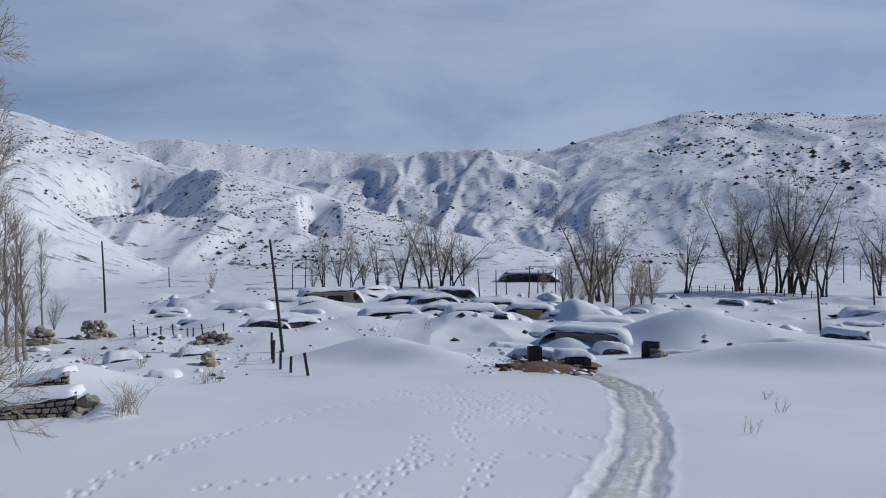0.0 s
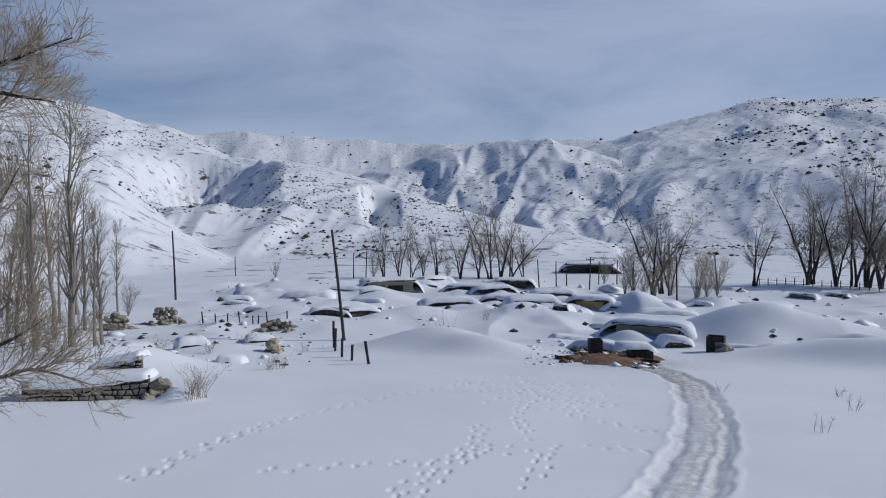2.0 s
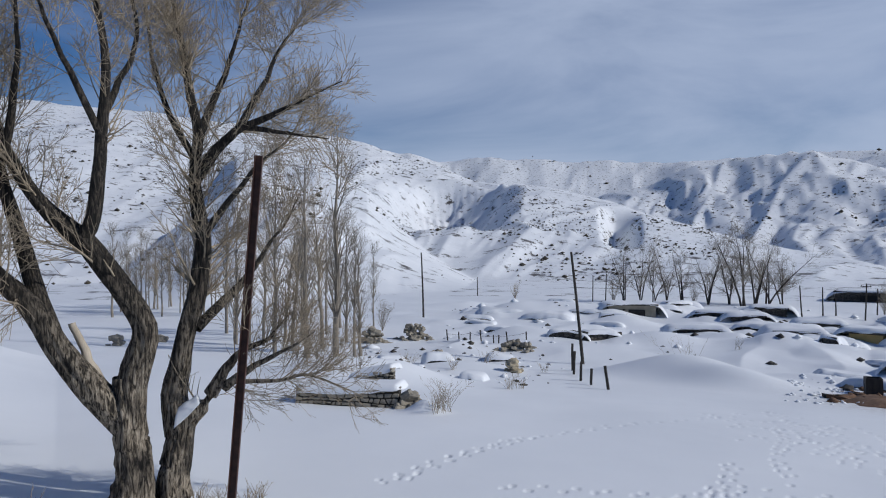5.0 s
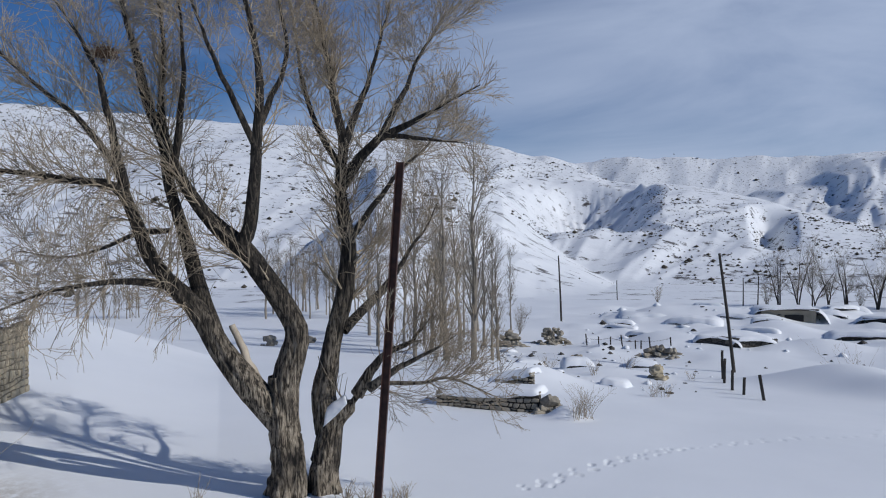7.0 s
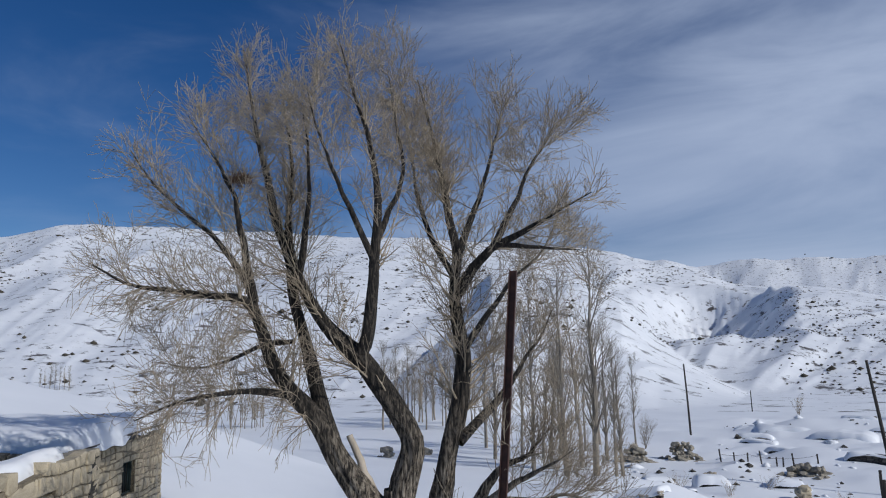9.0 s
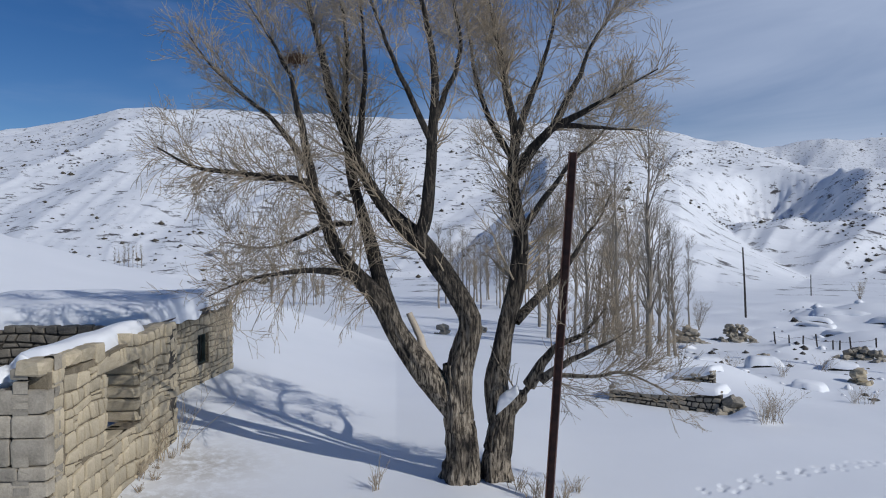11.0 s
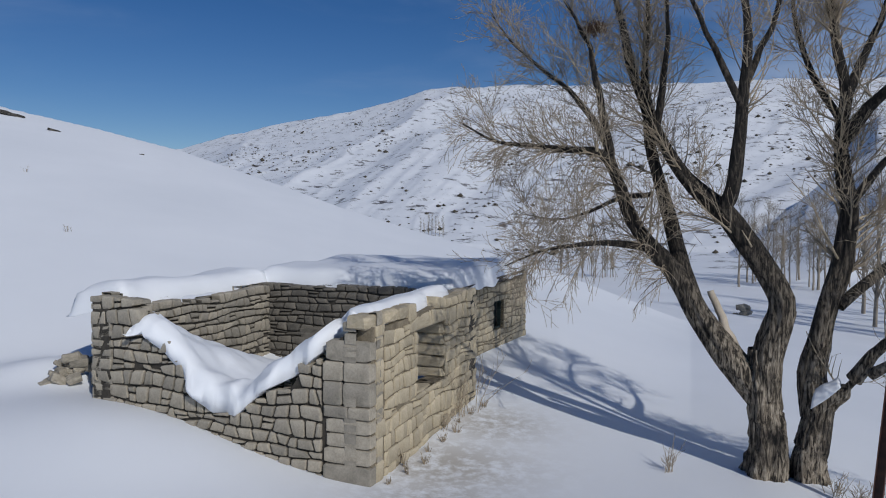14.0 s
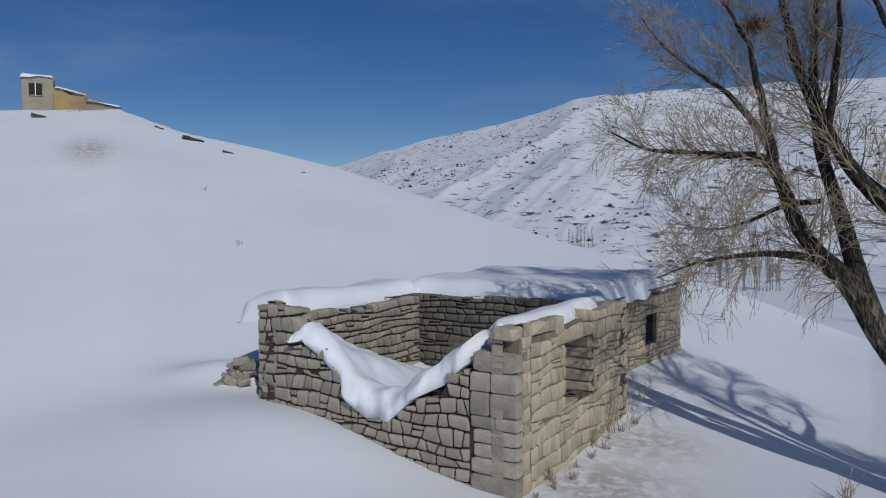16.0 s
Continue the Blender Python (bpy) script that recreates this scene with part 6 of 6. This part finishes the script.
trough(-7.5, 45.0, 0.8, 1.0, 0.7, 10, "dark wooden crate standing on muddy snow")
trough(-16.4, 47.5, 1.05, 1.0, 0.9, -6, "tarred wooden bin beside a snow mound")
trough(-10.9, 42.5, 1.3, 0.6, 0.8, 20, "dark trough on bare earth")
lumps = random.Random(9)
for k in range(12):
    az, r = lumps.uniform(-11.8, -5.2), lumps.uniform(41, 47)
    p = spot(az, r)
    bm = rough_box(lumps.uniform(0.5, 1.5), lumps.uniform(0.3, 0.5), lumps.uniform(0.15, 0.4), k, 0.12, 2)
    ob = part("timber_scrap", bm, DARK_WOOD if k % 3 else EARTH)
    ob.matrix_world = Matrix.Translation(p + Vector((0, 0, 0.06))) @ Euler((0, lumps.uniform(-0.2, 0.2), lumps.uniform(0, 3))).to_matrix().to_4x4()
    tagged(ob, "dark scrap of timber lying on muddy snow", "timber", "scraps in the yard")


# ---- the house on the hilltop ----
def hill_house():
    a = Vector((-60.6, -26.2))
    f = Vector((-63.1, -19.5)) - a
    ang = math.atan2(f.y, f.x)
    e = thing("hill_house", Matrix.Translation((a.x, a.y, 13.9)) @ Matrix.Rotation(ang, 4, "Z"), "small ochre plastered house on the hilltop, roof falling to one side", "house")
    bm = rough_box(2.2, 3.6, 4.2, 1, 0.05)
    bmesh.ops.translate(bm, verts=bm.verts, vec=(1.1, 1.8, 1.3))
    part("wall", bm, PLASTER, e, shade=False)
    bm = rough_box(2.4, 3.2, 3.4, 2, 0.06)
    for v in bm.verts:
        if v.co.z > 0 and v.co.x > 0:
            v.co.z -= 0.5
    bmesh.ops.translate(bm, verts=bm.verts, vec=(3.35, 1.7, 0.9))
    part("wall", bm, OCHRE, e, shade=False)
    bm = rough_box(2.6, 3.0, 2.2, 3, 0.06)
    bmesh.ops.translate(bm, verts=bm.verts, vec=(5.8, 1.6, 0.35))
    part("wall", bm, PLASTER, e, shade=False)
    for x0, x1, z0, z1, k in ((-0.1, 2.3, 3.42, 3.40, 1), (2.3, 4.7, 2.65, 2.1, 2), (4.6, 7.3, 1.75, 1.35, 3)):
        snow_cap([(x0, -0.2, z0), (x1, -0.2, z1), (x1, 3.7, z1), (x0, 3.7, z0)], 0.16, k, 0.06, 14, 12, "snow_cap", e, "thin snow on the roof")
    w = new("window")
    w.parent = e
    w.matrix_basis = Matrix.Translation((0.9, -0.02, 2.3))
    for nm, sx, sz, x, z, mt in (("pane", 0.42, 0.95, -0.24, 0, DARK), ("pane", 0.42, 0.95, 0.24, 0, DARK), ("frame", 0.06, 1.05, 0, 0, SNOW), ("frame", 1.0, 0.06, 0, 0.5, PLASTER), ("frame", 1.0, 0.06, 0, -0.5, PLASTER)):
        bm = bmesh.new()
        bmesh.ops.create_cube(bm, size=1, matrix=Matrix.Translation((x, -0.03, z)) @ Matrix.Diagonal((sx, 0.08, sz, 1)))
        part(nm, bm, mt, w, shade=False)
    w.matrix_basis = Matrix.Translation((0.95, -0.04, 2.35))
    return e


hill_house()


# ---- scrub ----
def shrub_mesh(rng, pos, size):
    """Many small ragged clumps in one mesh."""
    n = len(pos)
    th = np.arange(5) * 2 * np.pi / 5
    ring = np.stack([np.cos(th), np.sin(th), np.full(5, 0.30)], 1)
    unit = np.vstack([[[0, 0, -0.4]], ring, [[0, 0, 1.0]]])
    V = unit[None] * size[:, None, None] * rng.uniform(0.55, 1.45, (n, 7, 3)) * np.array([1, 1, 0.75])
    V = V + pos[:, None, :]
    fl = []
    for i in range(5):
        j = (i + 1) % 5
        fl.append((0, 1 + j, 1 + i, 1 + i))
        fl.append((1 + i, 1 + j, 6, 6))
    F = np.array([(a, b, c) for a, b, c, _ in fl])
    F = (F[None] + (np.arange(n) * 7)[:, None, None]).reshape(-1, 3)
    me = bpy.data.meshes.new("scrub")
    me.from_pydata(V.reshape(-1, 3).tolist(), [], F.tolist())
    return me


def scatter(az0, az1, r0, r1, count, size, seed, clump, label):
    rng = np.random.default_rng(seed)
    az, r = rng.uniform(az0, az1, count * 4), np.sqrt(rng.uniform(r0 ** 2, r1 ** 2, count * 4))
    x, y = -np.sin(np.radians(az)) * r, np.cos(np.radians(az)) * r
    keep = fbm(x, y, clump, 4, seed + 7) + rng.normal(size=len(x)) * 0.25 > 0.22
    x, y = x[keep][:count], y[keep][:count]
    z = ground_z(x, y)
    s = size * rng.lognormal(0, 0.45, len(x))
    me = shrub_mesh(rng, np.stack([x, y, z + s * 0.1], 1), s)
    return tagged(part_mesh("scrub", me, SCRUB), label, "scrub", kind="stuff")


scatter(3, 19, 230, 580, 1200, 0.42, 1, 60, "dark dry tufts poking through a snow slope")
scatter(19, 40, 140, 460, 1000, 0.40, 2, 50, "dark tufts and stones on a snowy spur")
scatter(-34, -16, 700, 2000, 1100, 1.7, 3, 220, "dark juniper bushes scattered over snowy hills")
scatter(-30, -8, 300, 800, 700, 0.6, 4, 110, "dark tufts on a long snowy shoulder")
scatter(40, 92, 160, 900, 2000, 0.65, 5, 110, "dark scrub and stones on a snowy mountainside")
scatter(-10, 8, 700, 1250, 250, 1.1, 6, 160, "sparse scrub on a distant bluff")
scatter(-12, 24, 1600, 2900, 160, 3.2, 7, 300, "specks of rock on the far skyline")
scatter(18, 32, 480, 800, 350, 0.7, 8, 80, "scrub along a gullied face")


def clods(az0, az1, r0, r1, count, size, seed, mat, name, label):
    rng = np.random.default_rng(seed)
    az, r = rng.uniform(az0, az1, count), np.sqrt(rng.uniform(r0 ** 2, r1 ** 2, count))
    x, y = -np.sin(np.radians(az)) * r, np.cos(np.radians(az)) * r
    s = size * rng.lognormal(0, 0.5, count)
    me = shrub_mesh(rng, np.stack([x, y, ground_z(x, y) - s * 0.1], 1), s)
    return tagged(part_mesh(name, me, mat), label, name.replace("_", " "), kind="stuff")


clods(-12, -2, 38, 49, 150, 0.12, 71, SNOW, "snow_clods", "lumps of churned snow round the yard")
clods(14, 30, 38, 64, 30, 0.20, 72, SNOW, "snow_clods", "lumps of snow on rough ground")
clods(-30, 24, 52, 104, 80, 0.30, 73, SNOW, "snow_clods", "lumps of snow among buried walls")
clods(-30, 24, 52, 104, 110, 0.22, 74, RUBBLE_DARK, "loose_stones", "dark loose stones among the buried walls")
clods(15, 30, 38, 62, 70, 0.15, 75, RUBBLE_DARK, "loose_stones", "dark loose stones on the snowy slope")
clods(-12, -5, 39, 47, 120, 0.16, 76, EARTH, "earth_clods", "clods of brown earth on trodden snow")


def grass_tuft(az, r, h, count, seed, label, group):
    rng = np.random.default_rng(seed)
    p = spot(az, r)
    e = thing("dry_bush", Matrix.Translation(p), label, "bush", group)
    base = rng.normal(size=(count, 2)) * h * 0.14
    lean = rng.normal(size=(count, 2)) * 0.45
    t = np.linspace(0, 1, 5)
    ht = h * rng.uniform(0.5, 1.05, count)
    P = np.zeros((count, 5, 3))
    P[:, :, 0] = base[:, 0, None] + lean[:, 0, None] * ht[:, None] * t ** 1.4
    P[:, :, 1] = base[:, 1, None] + lean[:, 1, None] * ht[:, None] * t ** 1.4
    P[:, :, 2] = -0.1 + (ht[:, None] + 0.1) * t
    R = np.full((count, 5), 0.009) * (1 - 0.7 * t)[None]
    Q, QR = sprout(rng, P, R, count * 4, 0.25, h * 0.35, 38, 0.3, 0.12, 4, 0.7, 0.004)
    v, f = joined([tubes(P, R, 4), tubes(Q, QR, 3)])
    tagged(part_mesh("brush", quad_mesh("brush", v, f), TWIG, e), kind="stuff")
    return e


for k, (az, r, h, c) in enumerate(((23.4, 25.3, 1.1, 26), (24.0, 25.0, 0.8, 14), (18.2, 36, 0.8, 16), (17.4, 36.5, 0.7, 12), (20.2, 48, 1.0, 14), (22.8, 44, 0.9, 14), (26.4, 43, 1.0, 16), (15.5, 45, 0.7, 10), (-25.6, 27, 0.6, 5),
                                   (-23.6, 22, 0.5, 4), (-24.5, 31, 0.5, 5), (53.6, 13.6, 0.55, 9), (40.8, 13.6, 0.5, 16), (42.2, 14.0, 0.45, 12), (38.6, 13.9, 0.4, 12), (37.6, 14.6, 0.4, 10), (69.9, 16.35, 1.7, 16), (70.6, 15.95, 1.2, 10), (71.5, 15.2, 0.5, 8), (74.5, 13.1, 0.35, 7), (99.0, 30, 0.35, 5), (101.5, 40, 0.35, 4),
                                   (4.9, 53, 2.6, 10), (1.2, 60, 1.0, 10), (-17.0, 30, 0.4, 4))):
    grass_tuft(az, r, h, c, 60 + k, "dry leafless bush poking out of the snow", "dry bushes")
for az, r, w in ((102.2, 58, 1.6), (99.7, 54, 0.8), (104.6, 60, 0.7), (94.0, 50, 0.3), (112.3, 61, 1.2)):
    p = spot(az, r)
    bm = rough_box(w, w * 0.35, w * 0.16, az, 0.10, 3)
    ob = part("rock", bm, RUBBLE_DARK)
    ob.matrix_world = Matrix.Translation(p + Vector((0, 0, 0.03))) @ Matrix.Rotation(radians(az), 4, "Z") @ Matrix.Rotation(0.25, 4, "Y")
    tagged(ob, "dark rock showing through the snow slope", "rock", "rocks on the near hill")
for k in range(7):
    grass_tuft(108.4 + 0.35 * k, 63.5 + (k % 2), 1.6, 12, 90 + k, "bare shrub on the hilltop by the house", "hilltop shrubs")
for k in range(9):
    wall_u = (Vector((-16.30, 6.36)) - Vector((-11.71, 2.64))).normalized()
    q = Vector((-11.71, 2.64)) + wall_u * (0.3 + 0.62 * k) + Vector((-wall_u.y, wall_u.x)) * -(0.2 + 0.1 * (k % 3))
    grass_tuft(math.degrees(math.atan2(-q.x, q.y)), q.length, 0.13 + 0.04 * (k % 3), 9, 120 + k, "dead grass and stubble along the foot of a stone wall", "stubble by the ruin")
